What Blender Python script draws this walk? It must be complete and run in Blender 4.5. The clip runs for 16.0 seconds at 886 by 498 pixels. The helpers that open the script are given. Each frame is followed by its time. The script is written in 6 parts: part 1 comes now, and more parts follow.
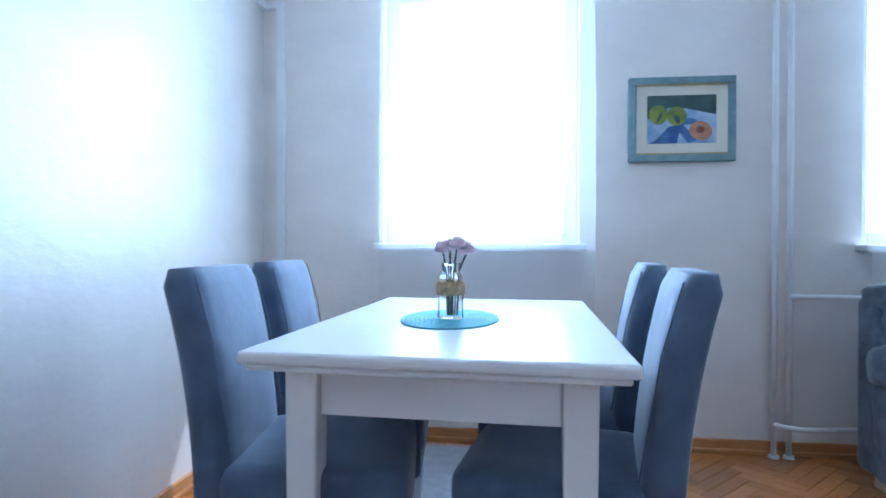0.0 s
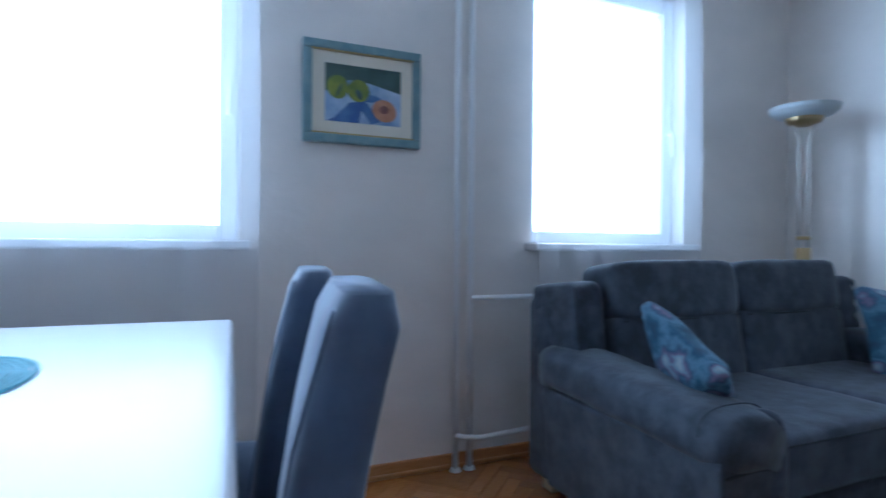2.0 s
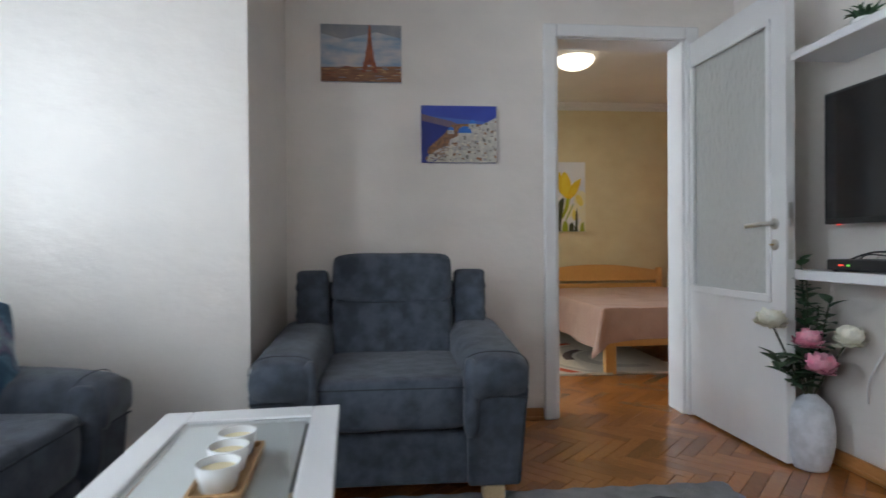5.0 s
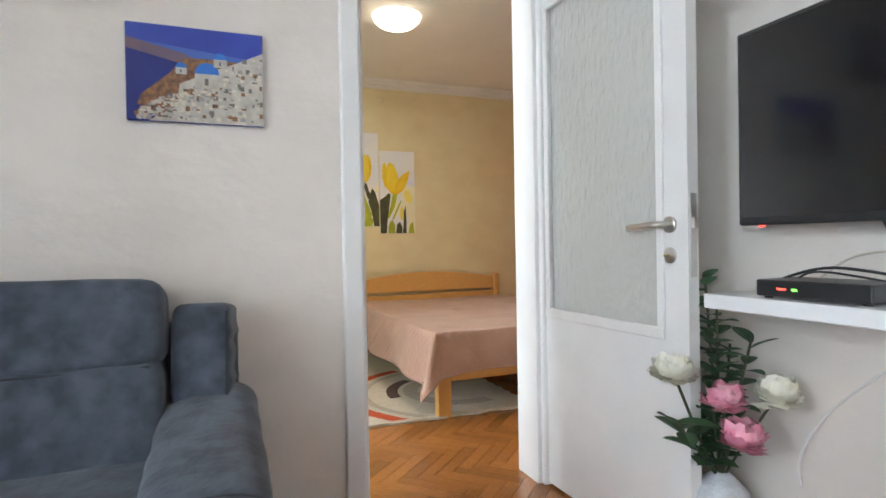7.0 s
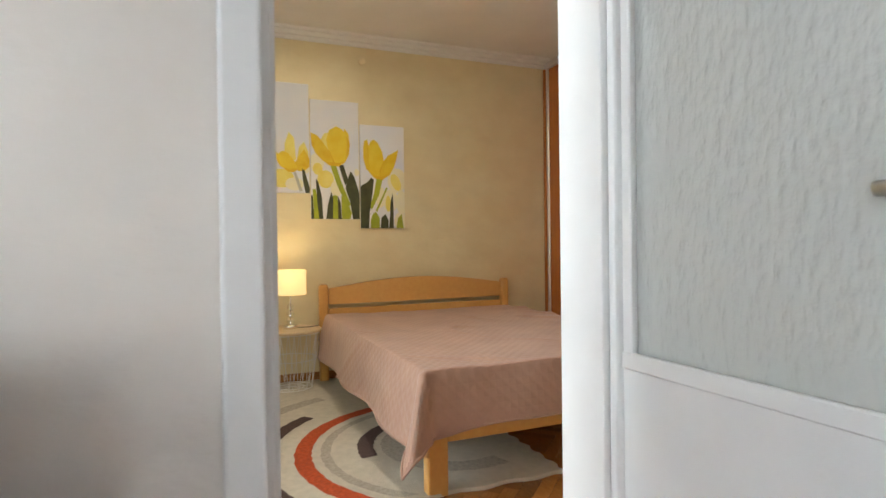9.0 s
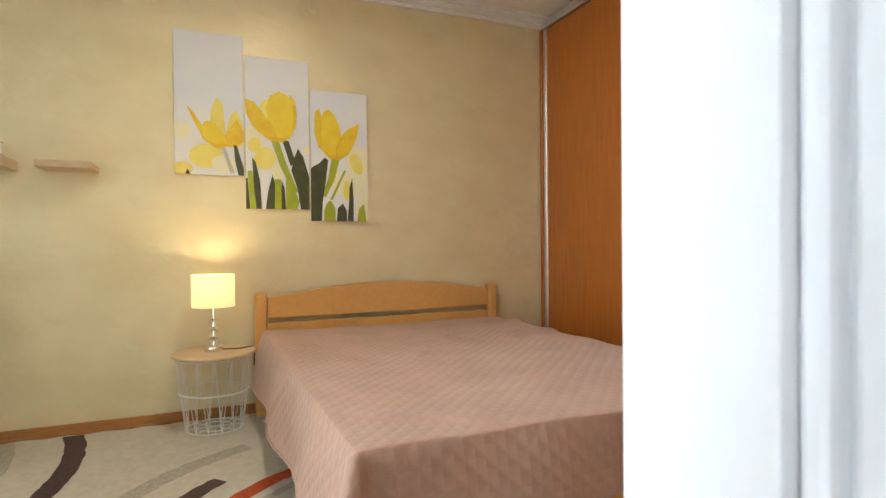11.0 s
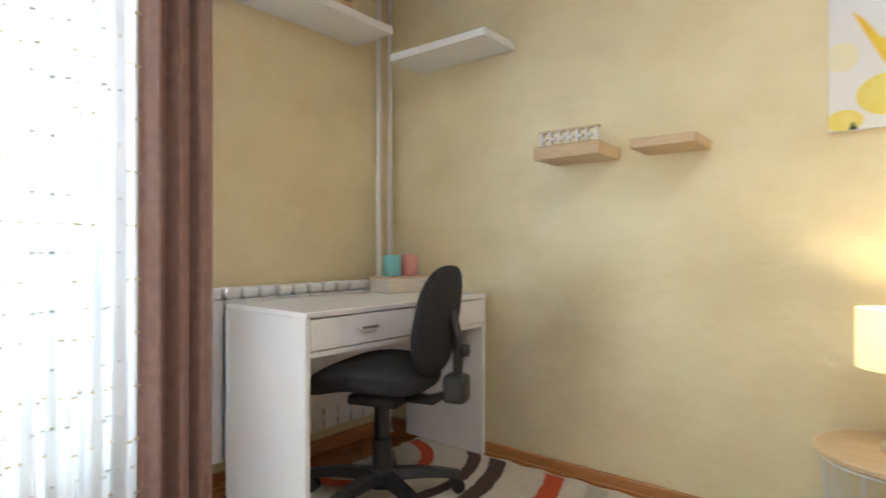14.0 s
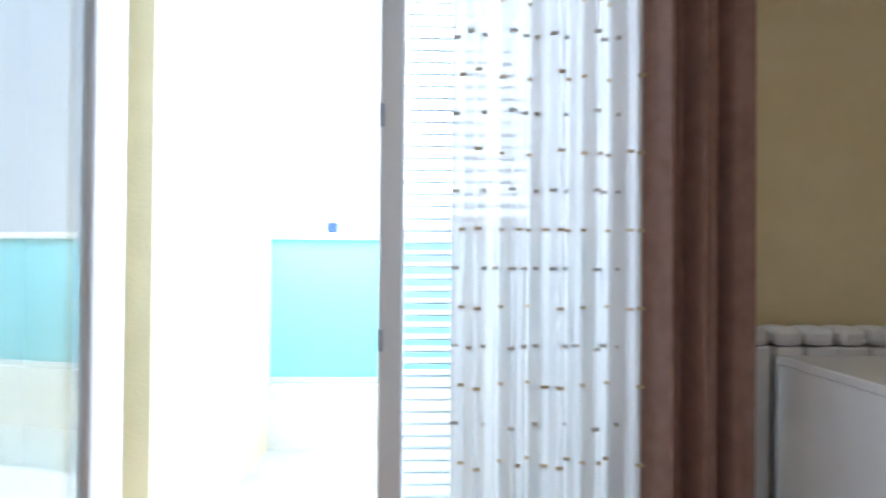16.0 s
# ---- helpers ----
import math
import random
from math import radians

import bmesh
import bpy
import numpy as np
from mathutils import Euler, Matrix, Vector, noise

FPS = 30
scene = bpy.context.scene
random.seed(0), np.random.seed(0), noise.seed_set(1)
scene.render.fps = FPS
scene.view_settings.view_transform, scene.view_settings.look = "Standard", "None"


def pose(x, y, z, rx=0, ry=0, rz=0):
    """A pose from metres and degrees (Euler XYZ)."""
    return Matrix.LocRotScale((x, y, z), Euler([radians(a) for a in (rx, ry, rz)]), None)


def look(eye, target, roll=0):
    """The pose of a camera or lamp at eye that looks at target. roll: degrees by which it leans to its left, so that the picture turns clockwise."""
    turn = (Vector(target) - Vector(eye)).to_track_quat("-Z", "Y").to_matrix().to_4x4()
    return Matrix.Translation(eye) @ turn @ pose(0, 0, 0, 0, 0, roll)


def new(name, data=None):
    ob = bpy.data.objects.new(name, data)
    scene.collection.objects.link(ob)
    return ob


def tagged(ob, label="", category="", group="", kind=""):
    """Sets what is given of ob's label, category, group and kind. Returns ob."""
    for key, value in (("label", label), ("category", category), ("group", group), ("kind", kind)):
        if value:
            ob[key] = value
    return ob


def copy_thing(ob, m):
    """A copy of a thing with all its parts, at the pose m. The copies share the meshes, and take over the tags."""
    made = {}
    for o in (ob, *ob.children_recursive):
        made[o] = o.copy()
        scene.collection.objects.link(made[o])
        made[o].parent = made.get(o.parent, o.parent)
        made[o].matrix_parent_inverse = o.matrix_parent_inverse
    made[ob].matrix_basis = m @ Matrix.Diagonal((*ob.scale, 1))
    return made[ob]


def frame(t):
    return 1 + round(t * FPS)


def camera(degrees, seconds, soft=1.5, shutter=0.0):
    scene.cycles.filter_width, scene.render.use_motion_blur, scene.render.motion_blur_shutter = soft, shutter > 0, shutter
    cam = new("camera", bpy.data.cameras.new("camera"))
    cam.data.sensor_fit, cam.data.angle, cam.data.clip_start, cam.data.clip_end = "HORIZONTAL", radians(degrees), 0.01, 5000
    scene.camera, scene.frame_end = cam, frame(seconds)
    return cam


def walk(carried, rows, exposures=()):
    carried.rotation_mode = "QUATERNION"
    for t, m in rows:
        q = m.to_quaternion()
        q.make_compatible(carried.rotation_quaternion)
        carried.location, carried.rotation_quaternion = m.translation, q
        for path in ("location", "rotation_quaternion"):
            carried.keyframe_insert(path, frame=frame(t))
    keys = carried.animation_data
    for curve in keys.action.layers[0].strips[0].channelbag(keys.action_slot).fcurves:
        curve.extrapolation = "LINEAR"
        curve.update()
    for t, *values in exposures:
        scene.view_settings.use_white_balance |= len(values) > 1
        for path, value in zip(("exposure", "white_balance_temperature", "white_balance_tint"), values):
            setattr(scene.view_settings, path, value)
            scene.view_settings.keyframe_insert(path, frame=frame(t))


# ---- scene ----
cam = camera(77.0, 16.0, shutter=0.35)
PATH = [
    (0, (1.522, 0.84, 0.957), (1.289, 2.827, 0.947), 0.2),
    (0.5, (1.499, 0.961, 0.964), (1.47, 2.961, 0.952), 0.4),
    (1, (1.553, 1.152, 0.95), (1.731, 3.144, 0.943), 0.2),
    (1.5, (1.633, 1.262, 0.951), (2.034, 3.222, 0.946), 0.1),
    (2, (1.732, 1.386, 0.956), (2.528, 3.224, 0.945), 0.4),
    (2.5, (1.772, 1.478, 0.957), (3.100, 2.972, 0.951), 0.2),
    (3, (1.926, 1.521, 0.951), (3.471, 2.79, 0.944), 0.1),
    (3.5, (2.108, 1.534, 0.96), (3.803, 2.595, 0.952), -0.0),
    (4, (2.311, 1.541, 0.943), (4.176, 2.264, 0.943), -0.1),
    (4.5, (2.465, 1.545, 0.98), (4.454, 1.753, 0.958), -0.0),
    (5, (2.672, 1.46, 0.942), (4.665, 1.29, 0.928), -0.4),
    (5.2, (2.76, 1.429, 0.953), (4.742, 1.156, 0.94), -0.5),
    (7.3, (3.791, 0.994, 0.981), (5.65, 0.258, 0.96), -1.0),
    (7.5, (3.871, 0.963, 0.974), (5.743, 0.257, 0.955), -1.0),
    (8, (4.113, 0.869, 0.957), (5.999, 0.204, 0.94), -0.7),
    (8.5, (4.343, 0.802, 0.961), (6.212, 0.089, 0.943), -0.6),
    (9, (4.606, 0.659, 0.952), (6.467, -0.074, 0.937), -0.7),
    (11.3, (5.449, 0.256, 0.947), (7.294, -0.515, 0.924), -0.5),
    (11.5, (5.526, 0.301, 0.93), (7.42, -0.344, 0.92), -0.6),
    (12, (5.722, 0.127, 0.91), (7.709, -0.094, 0.918), -0.6),
    (12.5, (5.946, 0.167, 0.924), (7.946, 0.18, 0.934), -0.3),
    (13, (6.12, 0.226, 0.945), (8.088, 0.579, 0.928), -0.1),
    (13.5, (6.306, 0.248, 0.948), (8.124, 1.082, 0.939), -0.0),
    (14, (6.462, 0.277, 0.956), (8.019, 1.533, 0.957), 0.1),
    (14.5, (6.573, 0.376, 0.958), (7.848, 1.917, 0.967), 0.2),
    (15, (6.647, 0.59, 0.954), (7.577, 2.36, 0.976), 0.1),
    (15.5, (6.706, 0.799, 0.983), (7.291, 2.712, 0.991), 0.7),
    (16, (6.772, 0.972, 0.975), (6.835, 2.971, 0.992), 0.5),
]
walk(cam, [(t, look(eye, target, roll)) for t, eye, target, roll in PATH], exposures=[
    (0.0, -0.26, 4640, 6), (1.0, -0.50, 4650, 7), (1.5, -0.80, 4760, 8), (2.0, -1.0, 4720, 8), (2.5, -1.17, 5200, 9), (3.5, -0.84, 5650, 10), (4.5, -0.66, 6250, 11), (5.0, -0.58, 6300, 11), (7.5, 0.36, 6650, 10), (8.2, 0.20, 6750, 10), (9.0, 0.12, 6700, 10),
    (12.0, 0.62, 6100, 8), (12.5, 0.68, 6000, 8), (13.5, 0.70, 5600, 9), (15.0, 0.12, 5600, 10), (16.0, -0.42, 5350, 11)])

# ---- daylight ----
world = bpy.data.worlds.new("sky")
world.use_nodes = True
scene.world = world
sky = world.node_tree.nodes.new("ShaderNodeTexSky")
sky.sky_type, sky.sun_disc = "NISHITA", False
sky.sun_elevation, sky.sun_rotation = radians(50), radians(35)
world.node_tree.nodes["Background"].inputs[1].default_value = 0.15
world.node_tree.links.new(sky.outputs[0], world.node_tree.nodes["Background"].inputs[0])


def lamp(name, kind, matrix, energy, color, **more):
    data = bpy.data.lights.new(name, kind)
    data.energy, data.color = energy, color
    ob = new(name, data)
    ob.matrix_world = matrix
    return data


sun = lamp("sun", "SUN", look((0, 0, 5), (-2.2, -1.6, 5 - 3.3)), 4.5, (1, 0.95, 0.88))
sun.angle = radians(0.6)


def window_light(name, x, z, w, h, y, energy):
    data = lamp(name, "AREA", look((x, y, z), (x, y - 1, z)), energy, (0.80, 0.90, 1.0))
    data.shape, data.size, data.size_y = "RECTANGLE", w, h


window_light("window_daylight_1", 1.37, 1.64, 0.94, 1.26, 3.80, 76)
window_light("window_daylight_2", 3.60, 1.64, 0.92, 1.26, 3.80, 47)
window_light("balcony_daylight", 6.60, 2.0, 1.6, 1.6, 4.4, 188)
# Fill lamp added at the balcony's unseen east end to brighten its side wall.
balcony_end = lamp("balcony_end_fill", "AREA", look((8.75, 3.25, 1.5), (7.75, 3.25, 1.4)), 70, (0.86, 0.93, 1.0))
balcony_end.shape, balcony_end.size, balcony_end.size_y = "RECTANGLE", 1.1, 1.7


def bulb(name, place, energy, radius, color):
    data = lamp(name, "POINT", Matrix.Translation(place), energy, color)
    data.shadow_soft_size = radius


ceiling_glow = lamp("ceiling_light_glow", "AREA", look((7.15, -0.02, 2.365), (7.15, -0.02, 1.0)), 11, (1, 0.90, 0.74))
ceiling_glow.shape, ceiling_glow.size = "DISK", 0.30
bulb("bedside_bulb", (8.385, 0.25, 0.735), 3.6, 0.03, (1, 0.78, 0.42))

# ---- materials ----


def material(name, color, rough=0.5, metal=0.0, spread=0.0, scale=8.0, bump=0.0, bump_scale=60.0, second=None, coat=0.0, sheen=0.0, spec=0.5, by_piece=0.0, rough_spread=0.0, stretch=(1, 1, 1), detail=6.0):
    m = bpy.data.materials.new(name)
    m.use_nodes = True
    t = m.node_tree
    b = t.nodes["Principled BSDF"]
    b.inputs["Base Color"].default_value = (*color, 1)
    b.inputs["Roughness"].default_value, b.inputs["Metallic"].default_value = rough, metal
    b.inputs["Coat Weight"].default_value, b.inputs["Sheen Weight"].default_value = coat, sheen
    b.inputs["Specular IOR Level"].default_value = spec
    where = t.nodes.new("ShaderNodeTexCoord")
    grid = t.nodes.new("ShaderNodeMapping")
    grid.inputs["Scale"].default_value = stretch
    t.links.new(where.outputs["Object"], grid.inputs[0])
    out = None
    if spread or second:
        grain = t.nodes.new("ShaderNodeTexNoise")
        grain.inputs["Scale"].default_value, grain.inputs["Detail"].default_value = scale, detail
        t.links.new(grid.outputs[0], grain.inputs["Vector"])
        ramp = t.nodes.new("ShaderNodeValToRGB")
        dark = second or tuple(c * (1 - spread) for c in color)
        light = color if second else tuple(min(1, c * (1 + spread)) for c in color)
        ramp.color_ramp.elements[0].position, ramp.color_ramp.elements[1].position = 0.33, 0.67
        ramp.color_ramp.elements[0].color, ramp.color_ramp.elements[1].color = (*dark, 1), (*light, 1)
        t.links.new(grain.outputs[0], ramp.inputs[0])
        out = ramp.outputs[0]
        if rough_spread:
            span = t.nodes.new("ShaderNodeMapRange")
            span.inputs[3].default_value, span.inputs[4].default_value = rough - rough_spread, rough + rough_spread
            t.links.new(grain.outputs[0], span.inputs[0])
            t.links.new(span.outputs[0], b.inputs["Roughness"])
    if by_piece:
        info = t.nodes.new("ShaderNodeObjectInfo")
        isle = t.nodes.new("ShaderNodeNewGeometry")
        both = t.nodes.new("ShaderNodeMath")
        both.operation = "ADD"
        t.links.new(info.outputs["Random"], both.inputs[0])
        t.links.new(isle.outputs["Random Per Island"], both.inputs[1])
        frac = t.nodes.new("ShaderNodeMath")
        frac.operation = "FRACT"
        t.links.new(both.outputs[0], frac.inputs[0])
        value = t.nodes.new("ShaderNodeMapRange")
        value.inputs[3].default_value, value.inputs[4].default_value = 1 - by_piece, 1 + by_piece
        t.links.new(frac.outputs[0], value.inputs[0])
        tint = t.nodes.new("ShaderNodeHueSaturation")
        t.links.new(value.outputs[0], tint.inputs["Value"])
        tint.inputs["Color"].default_value = (*color, 1)
        if out:
            t.links.new(out, tint.inputs["Color"])
        out = tint.outputs[0]
    if out:
        t.links.new(out, b.inputs["Base Color"])
    if bump:
        fine = t.nodes.new("ShaderNodeTexNoise")
        fine.inputs["Scale"].default_value, fine.inputs["Detail"].default_value = bump_scale, 5
        t.links.new(grid.outputs[0], fine.inputs["Vector"])
        push = t.nodes.new("ShaderNodeBump")
        push.inputs["Strength"].default_value, push.inputs["Distance"].default_value = bump, 0.01
        t.links.new(fine.outputs[0], push.inputs["Height"])
        t.links.new(push.outputs[0], b.inputs["Normal"])
    return m


def glow(name, color, strength):
    m = material(name, color)
    b = m.node_tree.nodes["Principled BSDF"]
    b.inputs["Emission Color"].default_value, b.inputs["Emission Strength"].default_value = (*color, 1), strength
    return m


def sheer(name, color, clear):
    m = bpy.data.materials.new(name)
    m.use_nodes = True
    t = m.node_tree
    cloth, veil, mix = t.nodes.new("ShaderNodeBsdfTranslucent"), t.nodes.new("ShaderNodeBsdfTransparent"), t.nodes.new("ShaderNodeMixShader")
    face, both = t.nodes.new("ShaderNodeBsdfDiffuse"), t.nodes.new("ShaderNodeMixShader")
    weave, where = t.nodes.new("ShaderNodeTexNoise"), t.nodes.new("ShaderNodeTexCoord")
    weave.inputs["Scale"].default_value = 220
    t.links.new(where.outputs["Object"], weave.inputs["Vector"])
    span = t.nodes.new("ShaderNodeMapRange")
    span.inputs[3].default_value, span.inputs[4].default_value = clear - 0.04, clear + 0.04
    t.links.new(weave.outputs[0], span.inputs[0])
    for n in (cloth, face):
        n.inputs["Color"].default_value = (*color, 1)
    t.links.new(cloth.outputs[0], both.inputs[1])
    t.links.new(face.outputs[0], both.inputs[2])
    t.links.new(span.outputs[0], mix.inputs[0])
    t.links.new(both.outputs[0], mix.inputs[1])
    t.links.new(veil.outputs[0], mix.inputs[2])
    t.links.new(mix.outputs[0], t.nodes["Material Output"].inputs[0])
    return m


def pane_glass(name, rough, wavy):
    m = material(name, (0.93, 0.97, 0.96), rough=rough, bump=wavy, bump_scale=46, stretch=(1, 1, 0.42))
    b = m.node_tree.nodes["Principled BSDF"]
    b.inputs["Transmission Weight"].default_value, b.inputs["IOR"].default_value = 1.0, 1.45
    return m


PLASTER = material("pearl_plaster", (0.82, 0.765, 0.71), rough=0.43, metal=0.22, second=(0.765, 0.715, 0.665), scale=3.6, bump=0.30, bump_scale=13, rough_spread=0.12, stretch=(1, 1, 1.6), detail=9)
GOLD_PLASTER = material("golden_plaster", (0.82, 0.73, 0.49), rough=0.42, metal=0.28, second=(0.755, 0.65, 0.41), scale=3.6, bump=0.30, bump_scale=13, rough_spread=0.12, stretch=(1, 1, 1.5), detail=9)
CEILING = material("ceiling_paint", (0.82, 0.80, 0.77), rough=0.8, spread=0.03, scale=3)
WHITE = material("white_paint", (0.80, 0.79, 0.78), rough=0.38, spread=0.03, scale=5, bump=0.04, bump_scale=120)
LACQUER = material("white_lacquer", (0.82, 0.82, 0.83), rough=0.25, spread=0.02, scale=4)
PVC = material("white_pvc", (0.83, 0.84, 0.86), rough=0.35, spread=0.02, scale=4)
FACADE = material("white_render", (0.88, 0.87, 0.85), rough=0.85, spread=0.05, scale=6, bump=0.2, bump_scale=90)
YELLOW_RENDER = material("yellow_render", (0.82, 0.75, 0.50), rough=0.85, spread=0.05, scale=6, bump=0.2, bump_scale=90)
OAK = material("oak_block", (0.42, 0.165, 0.040), rough=0.22, second=(0.31, 0.110, 0.024), scale=22, by_piece=0.28, bump=0.05, bump_scale=60, stretch=(1, 7, 1), coat=0.25)
JOINT = material("dark_joint", (0.10, 0.045, 0.02), rough=0.6, spread=0.1)
OAK_TRIM = material("oak_skirting", (0.46, 0.205, 0.065), rough=0.32, second=(0.37, 0.155, 0.045), scale=14, stretch=(1, 1, 8), bump=0.05)
BEECH = material("beech_wood", (0.68, 0.37, 0.115), rough=0.32, second=(0.645, 0.335, 0.10), scale=6, stretch=(1, 6, 6), bump=0.04)
PALE_WOOD = material("pale_wood", (0.66, 0.50, 0.31), rough=0.45, second=(0.58, 0.42, 0.25), scale=14, stretch=(8, 1, 8), bump=0.04)
BAMBOO = material("bamboo", (0.45, 0.27, 0.12), rough=0.4, spread=0.2, scale=30, stretch=(1, 8, 1))
CHERRY = material("cherry_veneer", (0.44, 0.135, 0.022), rough=0.32, second=(0.37, 0.105, 0.015), scale=5, stretch=(9, 9, 0.8), bump=0.02)
ALUMINIUM = material("brushed_aluminium", (0.72, 0.73, 0.75), rough=0.3, metal=1.0, spread=0.05, scale=40)
STEEL = material("satin_nickel", (0.62, 0.60, 0.56), rough=0.28, metal=1.0, spread=0.05)
BRASS = material("aged_brass", (0.50, 0.38, 0.20), rough=0.3, metal=1.0, spread=0.1)
CHROME = material("chrome", (0.85, 0.85, 0.86), rough=0.08, metal=1.0)
MIRROR = material("mirror_glass", (0.92, 0.93, 0.93), rough=0.01, metal=1.0)
SUEDE = material("grey_blue_suede", (0.066, 0.081, 0.108), rough=0.82, second=(0.028, 0.036, 0.052), scale=15, sheen=0.18, bump=0.20, bump_scale=60, detail=10)
for n in SUEDE.node_tree.nodes:
    if n.type == "VALTORGB":
        n.color_ramp.elements[0].position, n.color_ramp.elements[1].position = 0.37, 0.64
SUEDE_SEAM = material("dark_seam", (0.03, 0.035, 0.045), rough=0.9, spread=0.1)
CHAIR_FABRIC = material("blue_grey_velour", (0.090, 0.126, 0.205), rough=0.8, second=(0.058, 0.083, 0.145), scale=11, sheen=0.4, bump=0.08, bump_scale=60)
BLACK_CLOTH = material("black_fabric", (0.018, 0.018, 0.022), rough=0.9, spread=0.25, scale=60, bump=0.15, bump_scale=300)
BLACK_PLASTIC = material("black_plastic", (0.02, 0.02, 0.022), rough=0.4, spread=0.1)
SCREEN = material("tv_screen", (0.006, 0.006, 0.008), rough=0.12, spread=0.1)
SPREAD = material("pink_bedspread", (0.50, 0.315, 0.245), rough=0.7, second=(0.43, 0.265, 0.205), scale=6, sheen=0.2, bump=0.1, bump_scale=80)
MATTRESS = material("mattress_ticking", (0.7, 0.68, 0.64), rough=0.9, spread=0.05)
BROWN_CURTAIN = material("brown_curtain_cloth", (0.36, 0.225, 0.185), rough=0.85, second=(0.29, 0.175, 0.145), scale=25, bump=0.1, bump_scale=250)
SHEER = sheer("white_voile", (0.9, 0.92, 0.95), 0.83)
SHEER_THICK = sheer("dotted_voile", (0.72, 0.675, 0.63), 0.04)
TUFT = material("beige_tuft", (0.62, 0.47, 0.30), rough=0.9, spread=0.15)
GREY_TUFT = material("grey_tuft", (0.58, 0.52, 0.45), rough=0.9, spread=0.15)
TURQUOISE = sheer("turquoise_canvas", (0.50, 0.86, 0.91), 0.10)
for n in TURQUOISE.node_tree.nodes:
    if n.type == "MIX_SHADER" and not n.inputs[0].is_linked:
        n.inputs[0].default_value = 0.35
GLASS = pane_glass("clear_glass", 0.0, 0.0)
COATED_GLASS = pane_glass("coated_insulating_glass", 0.0, 0.0)
COATED_GLASS.node_tree.nodes["Principled BSDF"].inputs["IOR"].default_value = 2.1
WAVY_GLASS = pane_glass("wavy_obscured_glass", 0.08, 0.9)
WAVY_GLASS.node_tree.nodes["Principled BSDF"].inputs["Transmission Weight"].default_value = 0.42
WAVY_GLASS.node_tree.nodes["Principled BSDF"].inputs["Base Color"].default_value = (0.94, 0.95, 0.91, 1)
MAT_BLUE = material("teal_placemat", (0.16, 0.42, 0.50), rough=0.7, spread=0.12, scale=120, bump=0.3, bump_scale=260)
PORCELAIN = material("white_porcelain", (0.82, 0.82, 0.80), rough=0.2, spread=0.02)
WAX = material("candle_wax", (0.80, 0.70, 0.45), rough=0.5, spread=0.04)
JUTE = material("jute_wrap", (0.40, 0.27, 0.15), rough=0.95, spread=0.3, scale=90, bump=0.5, bump_scale=200)
PAPER = material("printed_paper", (0.72, 0.72, 0.74), rough=0.5, spread=0.04)
INK = material("dark_print", (0.05, 0.05, 0.07), rough=0.5, spread=0.1)
VASE = material("silver_ribbed_ceramic", (0.58, 0.60, 0.64), rough=0.4, spread=0.12, scale=30, bump=0.3, bump_scale=70)
LEAF = material("green_leaf", (0.05, 0.12, 0.045), rough=0.5, second=(0.03, 0.075, 0.035), scale=18, by_piece=0.3)
STEM = material("dark_stem", (0.05, 0.06, 0.03), rough=0.7, spread=0.2)
PINK = material("pink_petal", (0.72, 0.22, 0.33), rough=0.6, second=(0.80, 0.42, 0.50), scale=25, by_piece=0.15)
PALE_PINK = material("pale_pink_petal", (0.80, 0.56, 0.62), rough=0.6, second=(0.82, 0.68, 0.72), scale=30, by_piece=0.1)
CREAM = material("cream_petal", (0.80, 0.77, 0.62), rough=0.6, second=(0.82, 0.80, 0.70), scale=25, by_piece=0.1)
SHADE_GLASS = material("frosted_glass_bowl", (0.50, 0.54, 0.55), rough=0.3, spread=0.04)
DOME = glow("lit_dome", (1.0, 0.88, 0.66), 4.0)
LIT_SHADE = glow("lit_lampshade", (1.0, 0.74, 0.33), 0.78)
RED_LED = glow("red_led", (1.0, 0.05, 0.03), 4)
GREEN_LED = glow("green_led", (0.2, 1.0, 0.1), 2)
RUG_CREAM = material("cream_rug_pile", (0.66, 0.60, 0.50), rough=0.95, second=(0.58, 0.53, 0.44), scale=30, bump=0.6, bump_scale=180)
RUG_RED = material("rust_red_pile", (0.50, 0.075, 0.02), rough=0.95, spread=0.2, scale=60, bump=0.6, bump_scale=180)
RUG_BROWN = material("dark_brown_pile", (0.085, 0.05, 0.045), rough=0.95, spread=0.2, scale=60, bump=0.6, bump_scale=180)
RUG_TAUPE = material("taupe_pile", (0.45, 0.40, 0.33), rough=0.95, spread=0.15, scale=60, bump=0.6, bump_scale=180)
RUG_GREY = material("grey_rug_pile", (0.42, 0.42, 0.43), rough=0.95, second=(0.33, 0.33, 0.35), scale=20, bump=0.6, bump_scale=150)
RUG_SLATE = material("slate_rug_pile", (0.26, 0.255, 0.26), rough=0.95, second=(0.18, 0.175, 0.185), scale=14, bump=0.6, bump_scale=150)
RUG_BLACK = material("charcoal_pile", (0.06, 0.055, 0.065), rough=0.95, spread=0.25, scale=40, bump=0.6, bump_scale=150)
RUG_BLUE = material("blue_rug_pile", (0.10, 0.22, 0.30), rough=0.95, spread=0.2, scale=40, bump=0.6, bump_scale=150)
FRINGE = material("pink_fringe", (0.52, 0.36, 0.32), rough=0.95, spread=0.25, scale=60)
FRAME_TEAL = material("teal_frame", (0.14, 0.24, 0.27), rough=0.35, second=(0.22, 0.31, 0.32), scale=20, bump=0.1)
FRAME_GOLD = material("gold_frame", (0.42, 0.32, 0.14), rough=0.35, metal=0.8, spread=0.15)
PASSE = material("cream_passepartout", (0.72, 0.66, 0.54), rough=0.8, spread=0.03)


